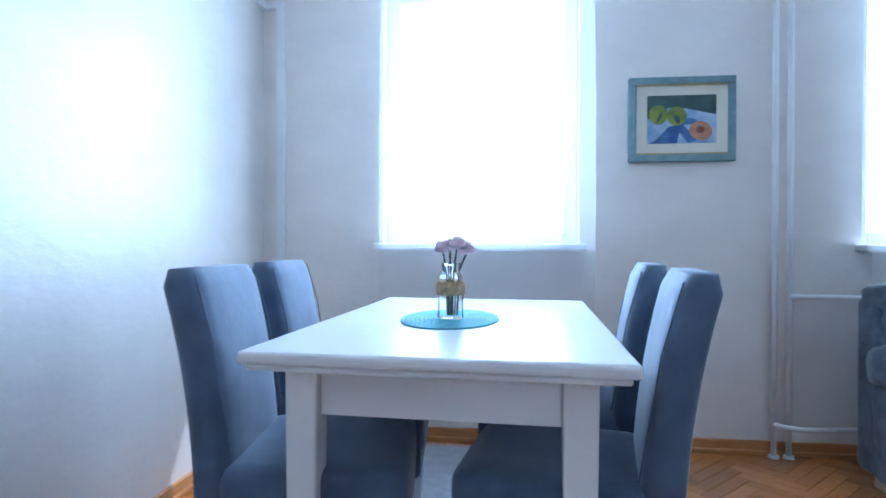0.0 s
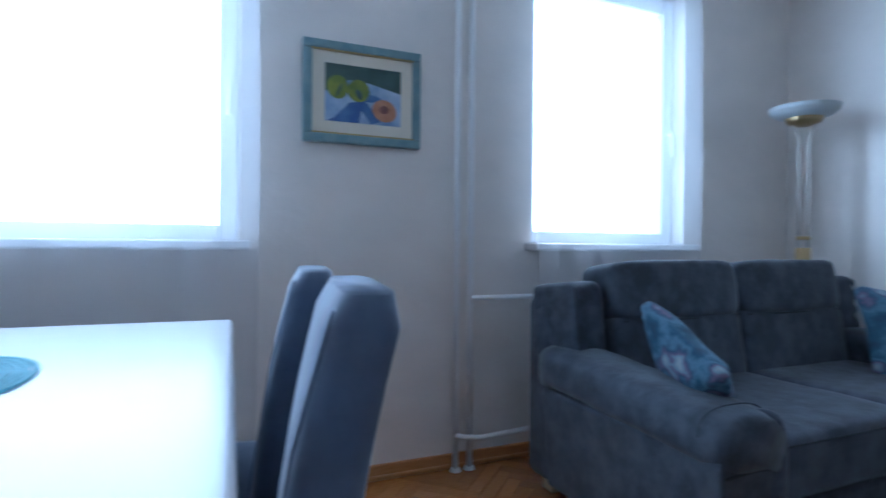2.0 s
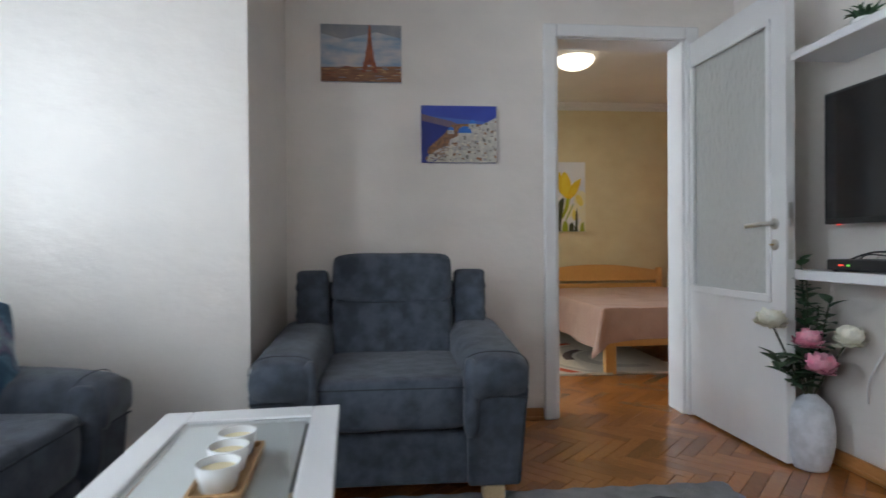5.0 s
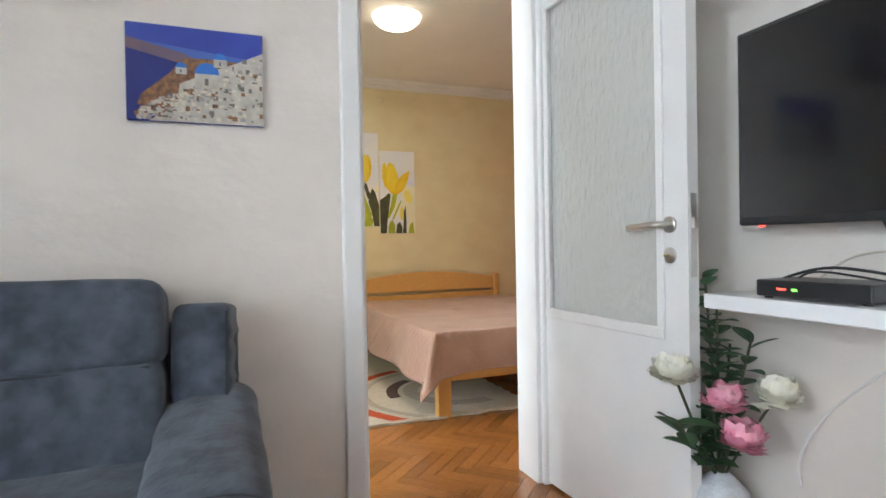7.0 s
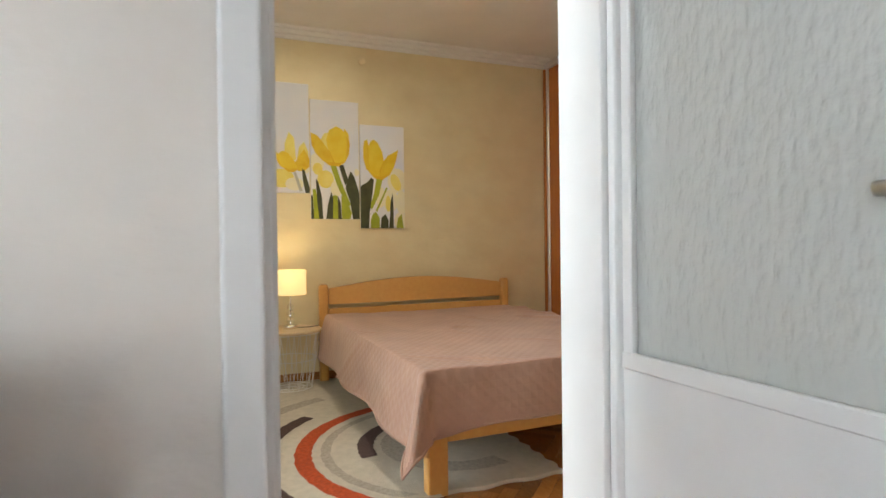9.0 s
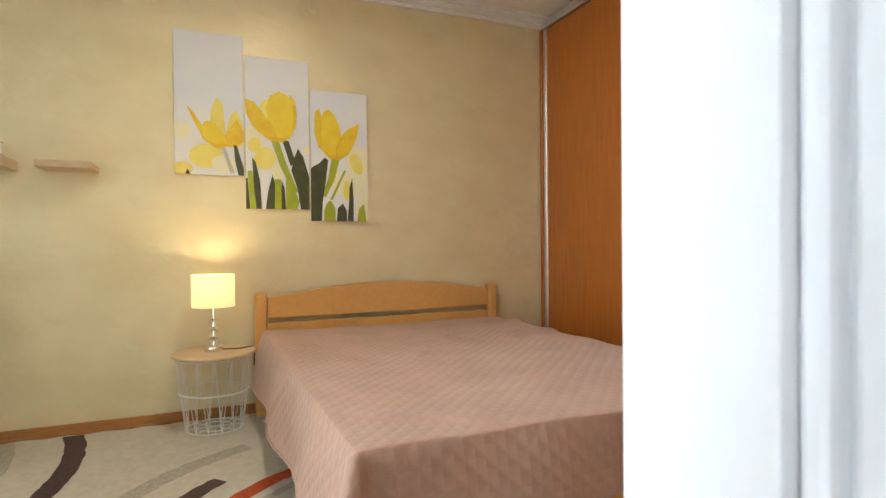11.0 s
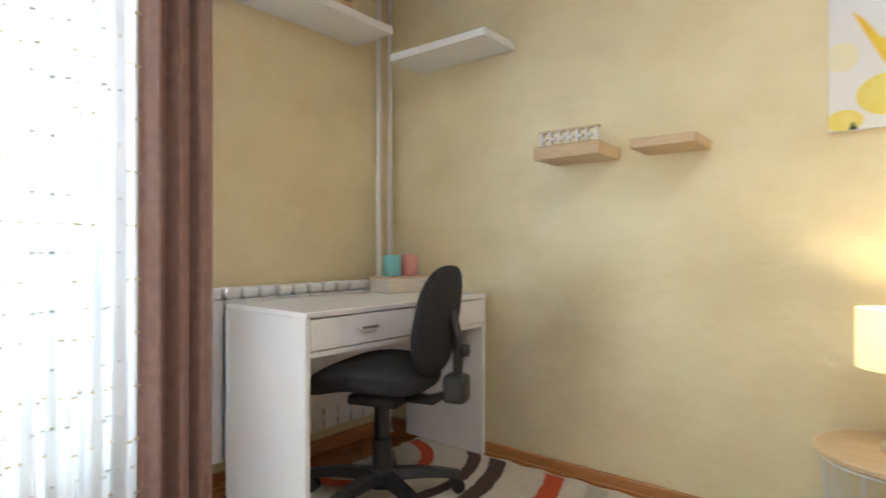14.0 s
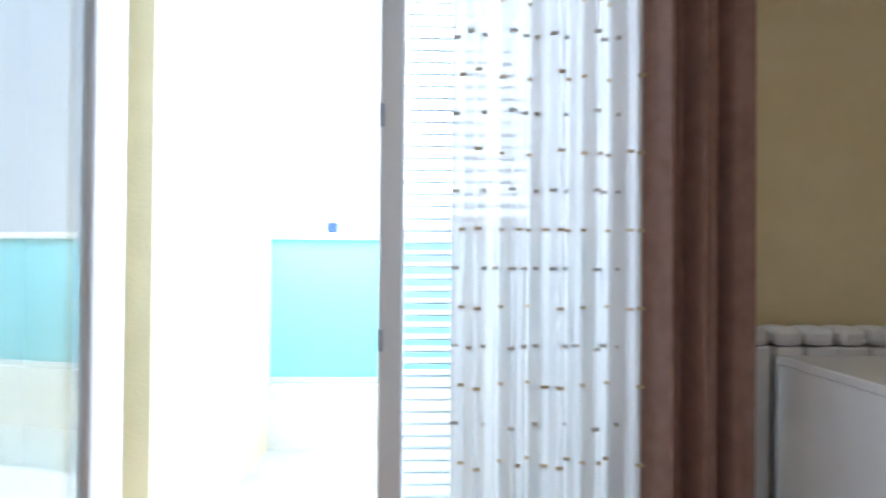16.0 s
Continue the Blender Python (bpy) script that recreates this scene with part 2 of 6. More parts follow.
def quilted(m):
    """Stitched diamonds as relief over a cloth."""
    t = m.node_tree
    where = t.nodes.new("ShaderNodeTexCoord")
    lows = []
    for turn in (45, -45):
        grid, wave = t.nodes.new("ShaderNodeMapping"), t.nodes.new("ShaderNodeTexWave")
        grid.inputs["Rotation"].default_value[2] = radians(turn)
        wave.inputs["Scale"].default_value, wave.inputs["Distortion"].default_value = 7.5, 0.5
        wave.wave_profile = "SIN"
        t.links.new(where.outputs["UV"], grid.inputs[0])
        t.links.new(grid.outputs[0], wave.inputs["Vector"])
        lows.append(wave.outputs["Fac"])
    low, push = t.nodes.new("ShaderNodeMath"), t.nodes.new("ShaderNodeBump")
    low.operation = "MINIMUM"
    t.links.new(lows[0], low.inputs[0])
    t.links.new(lows[1], low.inputs[1])
    push.inputs["Strength"].default_value, push.inputs["Distance"].default_value = 0.22, 0.012
    t.links.new(low.outputs[0], push.inputs["Height"])
    t.links.new(push.outputs[0], t.nodes["Principled BSDF"].inputs["Normal"])


quilted(SPREAD)
CUSHION_PRINT = material("floral_cushion_cloth", (0.34, 0.38, 0.42), rough=0.8, second=(0.02, 0.05, 0.09), scale=9, bump=0.08, bump_scale=200, detail=5)
for n in CUSHION_PRINT.node_tree.nodes:
    if n.type == "VALTORGB":
        for spot, tint in ((0.42, (0.03, 0.09, 0.15)), (0.48, (0.10, 0.19, 0.27)), (0.53, (0.04, 0.08, 0.14)), (0.58, (0.15, 0.12, 0.20)), (0.62, (0.20, 0.28, 0.34))):
            n.color_ramp.elements.new(spot).color = (*tint, 1)


def print_ink(name, a, b, scale=9.0, stretch=(1, 1, 1)):
    return material("print_" + name, a, rough=0.55, second=b, scale=scale, stretch=stretch)


# ---- mesh makers ----


def part(name, bm, mat, parent=None, label="", smooth=False):
    data = bpy.data.meshes.new(name)
    bmesh.ops.recalc_face_normals(bm, faces=bm.faces[:])
    bm.to_mesh(data)
    bm.free()
    for m in mat if isinstance(mat, (list, tuple)) else (mat,):
        data.materials.append(m)
    if smooth:
        for p in data.polygons:
            p.use_smooth = True
    ob = new(name, data)
    ob.parent = parent
    return tagged(ob, label)


def thing(name, x, y, z=0.0, turn=0.0, label="", category="", group="", kind=""):
    ob = new(name)
    ob.empty_display_size = 0.05
    ob.matrix_world = pose(x, y, z, 0, 0, turn)
    return tagged(ob, label, category, group, kind)


def block(x0, y0, z0, x1, y1, z1, bevel=0.0, seg=2, bm=None, m=None):
    own = bmesh.new()
    bmesh.ops.create_cube(own, size=1)
    for v in own.verts:
        v.co = Vector(((x0 + x1) / 2 + v.co.x * (x1 - x0), (y0 + y1) / 2 + v.co.y * (y1 - y0), (z0 + z1) / 2 + v.co.z * (z1 - z0)))
    if bevel:
        bmesh.ops.bevel(own, geom=own.edges[:], offset=bevel, segments=seg, affect="EDGES", profile=0.5)
    if m:
        own.transform(m)
    if bm is None:
        return own
    joined(bm, own)
    return bm


def joined(bm, other):
    data = bpy.data.meshes.new("temp")
    other.to_mesh(data)
    other.free()
    bm.from_mesh(data)
    bpy.data.meshes.remove(data)
    return bm


def pillow(hx, hy, hz, power=4.0, cuts=9, pinch=0.0, place=(0, 0, 0), turn=None, wrinkle=0.0):
    """A stuffed block: a cube rounded by a power norm; pinch draws the rim together."""
    bm = bmesh.new()
    bmesh.ops.create_cube(bm, size=2)
    bmesh.ops.subdivide_edges(bm, edges=bm.edges[:], cuts=cuts, use_grid_fill=True)
    for v in bm.verts:
        a = [abs(c) for c in v.co]
        n = sum(c ** power for c in a) ** (1 / power)
        p = v.co / n
        if pinch:
            r = max(abs(p.x), abs(p.z))
            p.y *= 1 - pinch * r ** 3
        v.co = Vector((p.x * hx, p.y * hy, p.z * hz))
        if wrinkle:
            v.co += v.co.normalized() * wrinkle * noise.noise(v.co * 9 + Vector(place))
    if turn:
        bm.transform(turn)
    bmesh.ops.translate(bm, verts=bm.verts[:], vec=place)
    return bm


def lathe(rows, steps=24, place=(0, 0, 0), bm=None):
    """rows: (radius, z) from the bottom upwards, turned round the z axis."""
    bm = bm or bmesh.new()
    rings = []
    for r, z in rows:
        rings.append([bm.verts.new((place[0] + r * math.cos(2 * math.pi * k / steps), place[1] + r * math.sin(2 * math.pi * k / steps), place[2] + z)) for k in range(steps)])
    for a, b in zip(rings, rings[1:]):
        for k in range(steps):
            bm.faces.new((a[k], a[(k + 1) % steps], b[(k + 1) % steps], b[k]))
    bm.faces.new(rings[0][::-1])
    bm.faces.new(rings[-1])
    return bm


def tube(points, r, steps=8, bm=None):
    bm = bm or bmesh.new()
    points = [Vector(p) for p in points]
    rings = []
    for i, p in enumerate(points):
        d = (points[min(i + 1, len(points) - 1)] - points[max(i - 1, 0)]).normalized()
        side = d.cross(Vector((0, 0, 1)) if abs(d.z) < 0.9 else Vector((1, 0, 0))).normalized()
        up = side.cross(d)
        rings.append([bm.verts.new(p + r * (math.cos(2 * math.pi * k / steps) * side + math.sin(2 * math.pi * k / steps) * up)) for k in range(steps)])
    for a, b in zip(rings, rings[1:]):
        for k in range(steps):
            bm.faces.new((a[k], a[(k + 1) % steps], b[(k + 1) % steps], b[k]))
    bm.faces.new(rings[0][::-1])
    bm.faces.new(rings[-1])
    return bm


def curtain(width, height, depth, folds, phase=0.0, uneven=0.3, cols=110, rows=14):
    bm = bmesh.new()
    grid = []
    for j in range(rows + 1):
        v = j / rows
        line = []
        for i in range(cols + 1):
            u = i / cols
            w = u + uneven * 0.04 * math.sin(5 * u * math.pi + phase)
            y = depth * (math.sin(2 * math.pi * folds * w + phase) + 0.35 * math.sin(4.7 * math.pi * folds * w + 2 * phase)) * (0.75 + 0.25 * v)
            line.append(bm.verts.new((width * (u - 0.5) * (0.97 + 0.03 * math.sin(3 * v)), y, height * (1 - v))))
        grid.append(line)
    for a, b in zip(grid, grid[1:]):
        for i in range(cols):
            bm.faces.new((a[i], a[i + 1], b[i + 1], b[i]))
    return bm

# ---- structure ----
CEIL = 2.52
CEIL_BED = 2.475


def wall(name, boxes, mat, label):
    bm = bmesh.new()
    for b in boxes:
        block(*b, bm=bm)
    return tagged(part(name, bm, mat), label, "wall", kind="structure")


wall("wall_living_north", [(0.12, 3.58, 0, 0.90, 3.86, CEIL), (0.90, 3.58, 0, 1.86, 3.86, 0.94), (0.90, 3.58, 2.28, 1.86, 3.86, CEIL), (1.86, 3.58, 0, 3.12, 3.86, CEIL),
      (3.12, 3.58, 0, 4.06, 3.86, 0.94), (3.12, 3.58, 2.28, 4.06, 3.86, CEIL), (4.06, 3.58, 0, 4.87, 3.86, CEIL)], PLASTER, "pearly off-white textured plaster wall with two windows")
wall("wall_living_west", [(0.12, -0.57, 0, 0.27, 3.58, CEIL)], PLASTER, "pearly off-white textured plaster wall beside the dining table")
wall("wall_living_south", [(0.27, -0.57, 0, 5.62, -0.42, CEIL)], PLASTER, "pearly off-white plaster wall carrying the television")
wall("wall_chimney_breast", [(4.87, 2.02, 0, 5.62, 3.86, CEIL)], PLASTER, "projecting pearly plaster wall block with a sheen")
wall("wall_between_rooms", [(5.62, 0.60, 0, 5.70, 3.9, CEIL), (5.62, -0.57, 0, 5.70, -0.135, CEIL), (5.62, -0.135, 2.075, 5.70, 0.60, CEIL)], PLASTER, "pearly plaster partition wall with the bedroom doorway")
wall("wall_bedroom_west", [(5.703, 0.60, 0, 5.78, 2.40, CEIL), (5.703, -2.55, 0, 5.78, -0.135, CEIL), (5.703, -0.135, 2.075, 5.78, 0.60, CEIL)], GOLD_PLASTER, "golden plaster side of the partition wall")
wall("wall_bedroom_east", [(8.62, -2.55, 0, 8.80, 2.60, CEIL)], GOLD_PLASTER, "golden yellow brushed plaster wall behind the bed")
wall("wall_bedroom_south", [(5.78, -2.70, 0, 8.62, -2.55, CEIL)], GOLD_PLASTER, "golden plaster wall behind the wardrobe")
wall("wall_bedroom_north", [(7.34, 2.38, 0, 8.62, 2.60, CEIL), (5.78, 2.38, 0, 5.90, 2.60, CEIL), (5.90, 2.38, 2.34, 7.34, 2.60, CEIL), (6.72, 2.38, 0, 7.34, 2.60, 0.10)], GOLD_PLASTER, "golden plaster wall with the balcony door")
wall("ceiling", [(0.12, -0.57, CEIL, 5.70, 3.86, CEIL + 0.12)], CEILING, "matt white ceiling over the living room")
wall("ceiling_bedroom", [(5.703, -2.70, CEIL_BED, 8.80, 2.60, CEIL + 0.12)], CEILING, "matt white ceiling over the bedroom")
wall("subfloor", [(0.12, -0.57, -0.15, 5.70, 3.86, -0.008), (5.70, -2.70, -0.15, 8.80, 2.60, -0.008)], JOINT, "dark joints under the parquet blocks")


def cornice(name, runs, label, top=CEIL):
    """A stepped plaster moulding; each run is x0, y0, x1, y1 and the way into the room."""
    bm = bmesh.new()
    for x0, y0, x1, y1, nx, ny in runs:
        for out, drop in ((0.075, 0.022), (0.05, 0.05), (0.022, 0.075)):
            a, b = sorted((x0, x1 + nx * out if nx else x1)), sorted((y0, y1 + ny * out if ny else y1))
            block(a[0], b[0], top - drop, a[1], b[1], top - 0.001, bm=bm)
    return tagged(part(name, bm, CEILING), label, "cornice", kind="structure")


cornice("trim_cornice_living", [(0.27, 3.58, 4.87, 3.58, 0, -1), (4.87, 2.02, 4.87, 3.58, -1, 0), (5.62, -0.42, 5.62, 2.02, -1, 0), (0.27, -0.42, 0.27, 3.58, 1, 0), (0.27, -0.42, 5.62, -0.42, 0, 1)], "white plaster cornice round the living room")
cornice("trim_cornice_bedroom", [(8.62, -1.86, 8.62, 2.38, -1, 0), (5.78, 2.38, 8.62, 2.38, 0, -1), (5.78, -1.86, 5.78, 2.38, 1, 0)], "white plaster cornice round the bedroom", CEIL_BED)


def skirting(name, x0, y0, x1, y1):
    bm = block(x0, y0, 0, x1, y1, 0.062, 0.006, 2)
    low = block(x0 - (0.008 if x1 - x0 < 0.05 else 0), y0 - (0.008 if y1 - y0 < 0.05 else 0), 0, x1 + (0.008 if x1 - x0 < 0.05 else 0), y1 + (0.008 if y1 - y0 < 0.05 else 0), 0.02, 0.004, 1)
    return tagged(part(name, joined(bm, low), OAK_TRIM), "varnished oak skirting board along the wall", "baseboard", kind="structure")


skirting("baseboard_1", 0.27, 3.562, 4.87, 3.58)
skirting("baseboard_2", 0.27, -0.42, 0.288, 3.55)
skirting("baseboard_3", 4.852, 2.03, 4.87, 3.55)
skirting("baseboard_4", 5.602, 0.67, 5.62, 2.01)
skirting("baseboard_5", 0.30, -0.42, 5.60, -0.402)
skirting("baseboard_6", 8.602, -1.80, 8.62, 2.36)
skirting("baseboard_7", 7.36, 2.362, 8.59, 2.38)
skirting("baseboard_8", 5.78, 0.68, 5.798, 2.36)


def window(name, x0, x1, sill_label):
    w = thing(name, (x0 + x1) / 2, 3.70, 0.94, 0, "white plastic casement window under a sheer curtain", "window", kind="structure")
    h, t = (x1 - x0) / 2, 1.34
    for a in ((-h, -0.04, 0.0, -h + 0.07, 0.04, t), (h - 0.07, -0.04, 0.0, h, 0.04, t), (-h + 0.07, -0.04, 0.0, h - 0.07, 0.04, 0.09), (-h + 0.07, -0.04, t - 0.08, h - 0.07, 0.04, t)):
        part("window_frame", block(*a, bevel=0.008), PVC, w)
    p = part("pane", block(-h + 0.07, -0.006, 0.09, h - 0.07, 0.006, t - 0.08), GLASS, w)
    p.visible_shadow = False
    part("window_handle", tube([(h - 0.035, -0.045, 0.62), (h - 0.035, -0.075, 0.62), (h - 0.035, -0.08, 0.50)], 0.009), PVC, w)
    part("window_sill", block(-h - 0.03, -0.21, -0.002, h + 0.03, -0.045, 0.032, 0.008), WHITE, w, sill_label)


window("window_1", 0.90, 1.86, "white painted window board")
window("window_2", 3.12, 4.06, "white painted window board")


def casing(name):
    d = thing(name, 5.62, 0.25, 0, 0, "white painted door frame between living room and bedroom", "door frame", kind="structure")
    for side, x0, x1 in (("living", -0.028, -0.002), ("bedroom", 0.162, 0.188)):
        part("architrave", block(x0, 0.345, 0, x1, 0.415, 2.125, 0.008), WHITE, d)
        part("architrave", block(x0, -0.45, 0, x1, -0.38, 2.125, 0.008), WHITE, d)
        part("architrave", block(x0, -0.38, 2.055, x1, 0.345, 2.125, 0.008), WHITE, d)
    part("jamb", block(-0.002, 0.33, 0, 0.162, 0.352, 2.075, 0.003), WHITE, d)
    part("jamb", block(-0.002, -0.387, 0, 0.162, -0.365, 2.075, 0.003), WHITE, d)
    part("head_lining", block(-0.002, -0.365, 2.05, 0.162, 0.33, 2.075, 0.003), WHITE, d)
    part("stop_bead", block(0.07, 0.315, 0, 0.085, 0.33, 2.05), WHITE, d)
    return d


casing("door_frame")


def room_door():
    d = thing("door_1", 5.60, -0.17, 0.012, 2.0, "open white door with a large wavy glass panel", "door", kind="structure")
    W, T, H = 0.72, 0.04, 2.02
    gx0, gx1, gz0, gz1 = -0.62, -0.032, 0.69, 1.89
    for a in ((-W, -T / 2, 0, gx0, T / 2, H), (gx1, -T / 2, 0, 0, T / 2, H), (gx0, -T / 2, 0, gx1, T / 2, gz0), (gx0, -T / 2, gz1, gx1, T / 2, H)):
        part("door_panel", block(*a), WHITE, d)
    for s in (1, -1):
        for a in ((gx0 - 0.014, 0, gz0 - 0.014, gx0 + 0.012, 0.012, gz1 + 0.014), (gx1 - 0.012, 0, gz0 - 0.014, gx1 + 0.014, 0.012, gz1 + 0.014),
                  (gx0 - 0.014, 0, gz0 - 0.02, gx1 + 0.014, 0.016, gz0 + 0.016), (gx0 - 0.014, 0, gz1 - 0.012, gx1 + 0.014, 0.012, gz1 + 0.014)):
            y0, y1 = sorted((s * (T / 2 + a[1]), s * (T / 2 + a[4])))
            part("glazing_bead", block(a[0], y0, a[2], a[3], y1, a[5], 0.003, 1), WHITE, d)
    part("glass_panel", block(gx0, -0.003, gz0, gx1, 0.003, gz1), WAVY_GLASS, d, "wavy obscured glass")
    for s in (1, -1):
        rose = part("handle_rose", lathe([(0.024, 0), (0.025, 0.006), (0.02, 0.010)]), STEEL, d, "satin nickel handle rose", True)
        rose.matrix_basis = pose(-0.655, s * T / 2, 1.012, -90 * s)
        lever = part("door_handle", tube([(-0.655, s * 0.028, 1.012), (-0.655, s * 0.062, 1.012), (-0.63, s * 0.07, 1.012), (-0.58, s * 0.07, 1.007), (-0.53, s * 0.068, 1.005)], 0.0105, 10), STEEL, d, "satin nickel lever handle", True)
        key = part("keyhole_rose", lathe([(0.023, 0), (0.024, 0.005), (0.018, 0.008)]), STEEL, d, "satin nickel key rose", True)
        key.matrix_basis = pose(-0.655, s * T / 2, 0.922, -90 * s)
    part("key", tube([(-0.655, 0.026, 0.922), (-0.655, 0.045, 0.922)], 0.004), BRASS, d)
    part("lock_plate", block(-W - 0.002, -0.011, 0.86, -W + 0.001, 0.011, 1.10), STEEL, d, "steel lock plate on the door edge")
    part("latch", block(-W - 0.012, -0.007, 1.0, -W, 0.007, 1.03), STEEL, d)
    for z in (0.25, 1.75):
        part("hinge", lathe([(0.008, 0), (0.008, 0.09)], 10, (0.004, 0.022, z)), STEEL, d)


room_door()


def balcony_door():
    f = thing("door_2", 6.62, 2.47, 0.0, 0, "white balcony door frame with a fixed glazed side panel", "balcony door", kind="structure")
    for a in ((-0.72, -0.04, 0, -0.66, 0.04, 2.34), (0.03, -0.045, 0, 0.095, 0.045, 2.34), (0.65, -0.04, 0.10, 0.72, 0.04, 2.34), (-0.66, -0.04, 2.27, 0.65, 0.04, 2.34), (0.10, -0.04, 0.10, 0.65, 0.04, 0.18), (-0.66, -0.04, 0.0, 0.02, 0.04, 0.04)):
        part("window_frame", block(*a, bevel=0.008), PVC, f)
    p = part("pane", block(0.10, -0.006, 0.18, 0.65, 0.006, 2.27), GLASS, f)
    p.visible_shadow = False
    for z in (0.72, 1.305, 1.95, 0.2):
        part("hinge_block", block(0.030, -0.055, z, 0.044, -0.03, z + 0.06, 0.004), material("grey_hinge", (0.50, 0.53, 0.60), rough=0.5, spread=0.05), f, "grey hinge block")
    leaf = thing("balcony_door_leaf", 5.955, 2.42, 0.02, -97, "open white glazed balcony door leaf swung into the bedroom", "door")
    W = 0.64
    for a in ((0, -0.03, 0, 0.085, 0.03, 2.25), (W - 0.085, -0.03, 0, W, 0.03, 2.25), (0.085, -0.03, 0, W - 0.085, 0.03, 0.10), (0.085, -0.03, 2.15, W - 0.085, 0.03, 2.25)):
        part("leaf_frame", block(*a, bevel=0.010), PVC, leaf)
    for y in (-0.012, 0.008):
        q = part("pane", block(0.085, y, 0.10, W - 0.085, y + 0.004, 2.15), COATED_GLASS, leaf, "coated double glazing")
        q.visible_shadow = False
    blind = thing("roller_shutter", 7.0, 2.56, 0.14, 0, "half-open white horizontal slat blind outside the side panel", "blind")
    slat = bmesh.new()
    block(-0.30, -0.015, -0.003, 0.30, 0.015, 0.003, 0.002, 1, slat)
    first = part("slat", slat, PVC, blind)
    first.location.z = 0.02
    z = 0.02
    while z < 2.05:
        z += 0.034
        s = first.copy()
        scene.collection.objects.link(s)
        s.location.z = z
        s.rotation_euler.x = radians(24)


balcony_door()

# ---- balcony and outside ----
tagged(part("balcony_floor", block(5.70, 2.60, -0.15, 8.80, 3.95, -0.02), FACADE), "sunlit pale balcony floor slab", "floor", kind="structure")
tagged(part("balcony_step", block(5.92, 2.40, -0.02, 6.66, 2.62, 0.015, 0.006), FACADE), "pale door threshold to the balcony", "threshold", kind="structure")
tagged(part("balcony_side_wall", block(5.70, 2.603, -0.02, 5.985, 3.95, CEIL), YELLOW_RENDER), "yellow rendered balcony side wall", "wall", kind="structure")


def parapet():
    p = thing("balcony_parapet", 7.30, 3.86, -0.02, 0, "turquoise balcony panel in a white frame", "parapet", kind="structure")
    part("panel", block(-1.335, -0.01, 0.36, 1.42, 0.01, 1.06), TURQUOISE, p, "turquoise canvas panel")
    part("base_wall", block(-1.34, -0.06, 0, 1.46, 0.06, 0.33), FACADE, p, "white rendered base")
    part("bottom_rail", block(-1.34, -0.025, 0.33, 1.46, 0.025, 0.36, 0.005), PVC, p)
    part("top_rail", block(-1.34, -0.035, 1.06, 1.46, 0.035, 1.10, 0.008), PVC, p)
    part("clamp", tube([(-1.30, 0, 1.13), (-1.2, 0, 1.13), (-1.17, 0, 1.10)], 0.006), STEEL, p)
    part("clamp", block(-1.03, -0.03, 1.10, -0.98, 0.03, 1.15, 0.006), material("blue_clamp", (0.12, 0.2, 0.5), rough=0.4, spread=0.05), p, "blue clamp on the rail")


parapet()
tagged(part("backdrop", block(-160, 70, -9, 160, 70.5, 110), glow("bright_haze", (0.95, 0.97, 1.0), 1.9)), "bright hazy sky beyond the balcony", "sky", kind="structure")
tagged(part("ground", block(-400, -400, -9.2, 400, 400, -9.0), material("far_ground", (0.25, 0.26, 0.22), rough=0.95, spread=0.2, scale=0.05)), "hazy town ground far below the flat", "ground", kind="structure")

# ---- living room: dining group ----


def dining_table(x, y, turn):
    t = thing("dining_table", x, y, 0, turn, "white lacquered wooden dining table with square legs", "table")
    top = block(-0.385, -0.593, 0.722, 0.385, 0.593, 0.75, 0.010, 3)
    part("tabletop", top, LACQUER, t)
    part("edge_moulding", block(-0.370, -0.578, 0.708, 0.370, 0.578, 0.722, 0.005), LACQUER, t)
    for sx in (-1, 1):
        for sy in (-1, 1):
            bm = block(-0.035, -0.035, 0, 0.035, 0.035, 0.708, 0.005)
            for v in bm.verts:
                if v.co.z < 0.3:
                    v.co.x *= 0.82
                    v.co.y *= 0.82
            part("leg", bm, LACQUER, t).location = (sx * 0.285, sy * 0.475, 0)
        part("apron", block(sx * 0.285 - 0.011, -0.44, 0.60, sx * 0.285 + 0.011, 0.44, 0.708, 0.003), LACQUER, t)
        part("apron", block(-0.25, sx * 0.475 - 0.011, 0.60, 0.25, sx * 0.475 + 0.011, 0.708, 0.003), LACQUER, t)


dining_table(1.40, 2.452, -2.5)


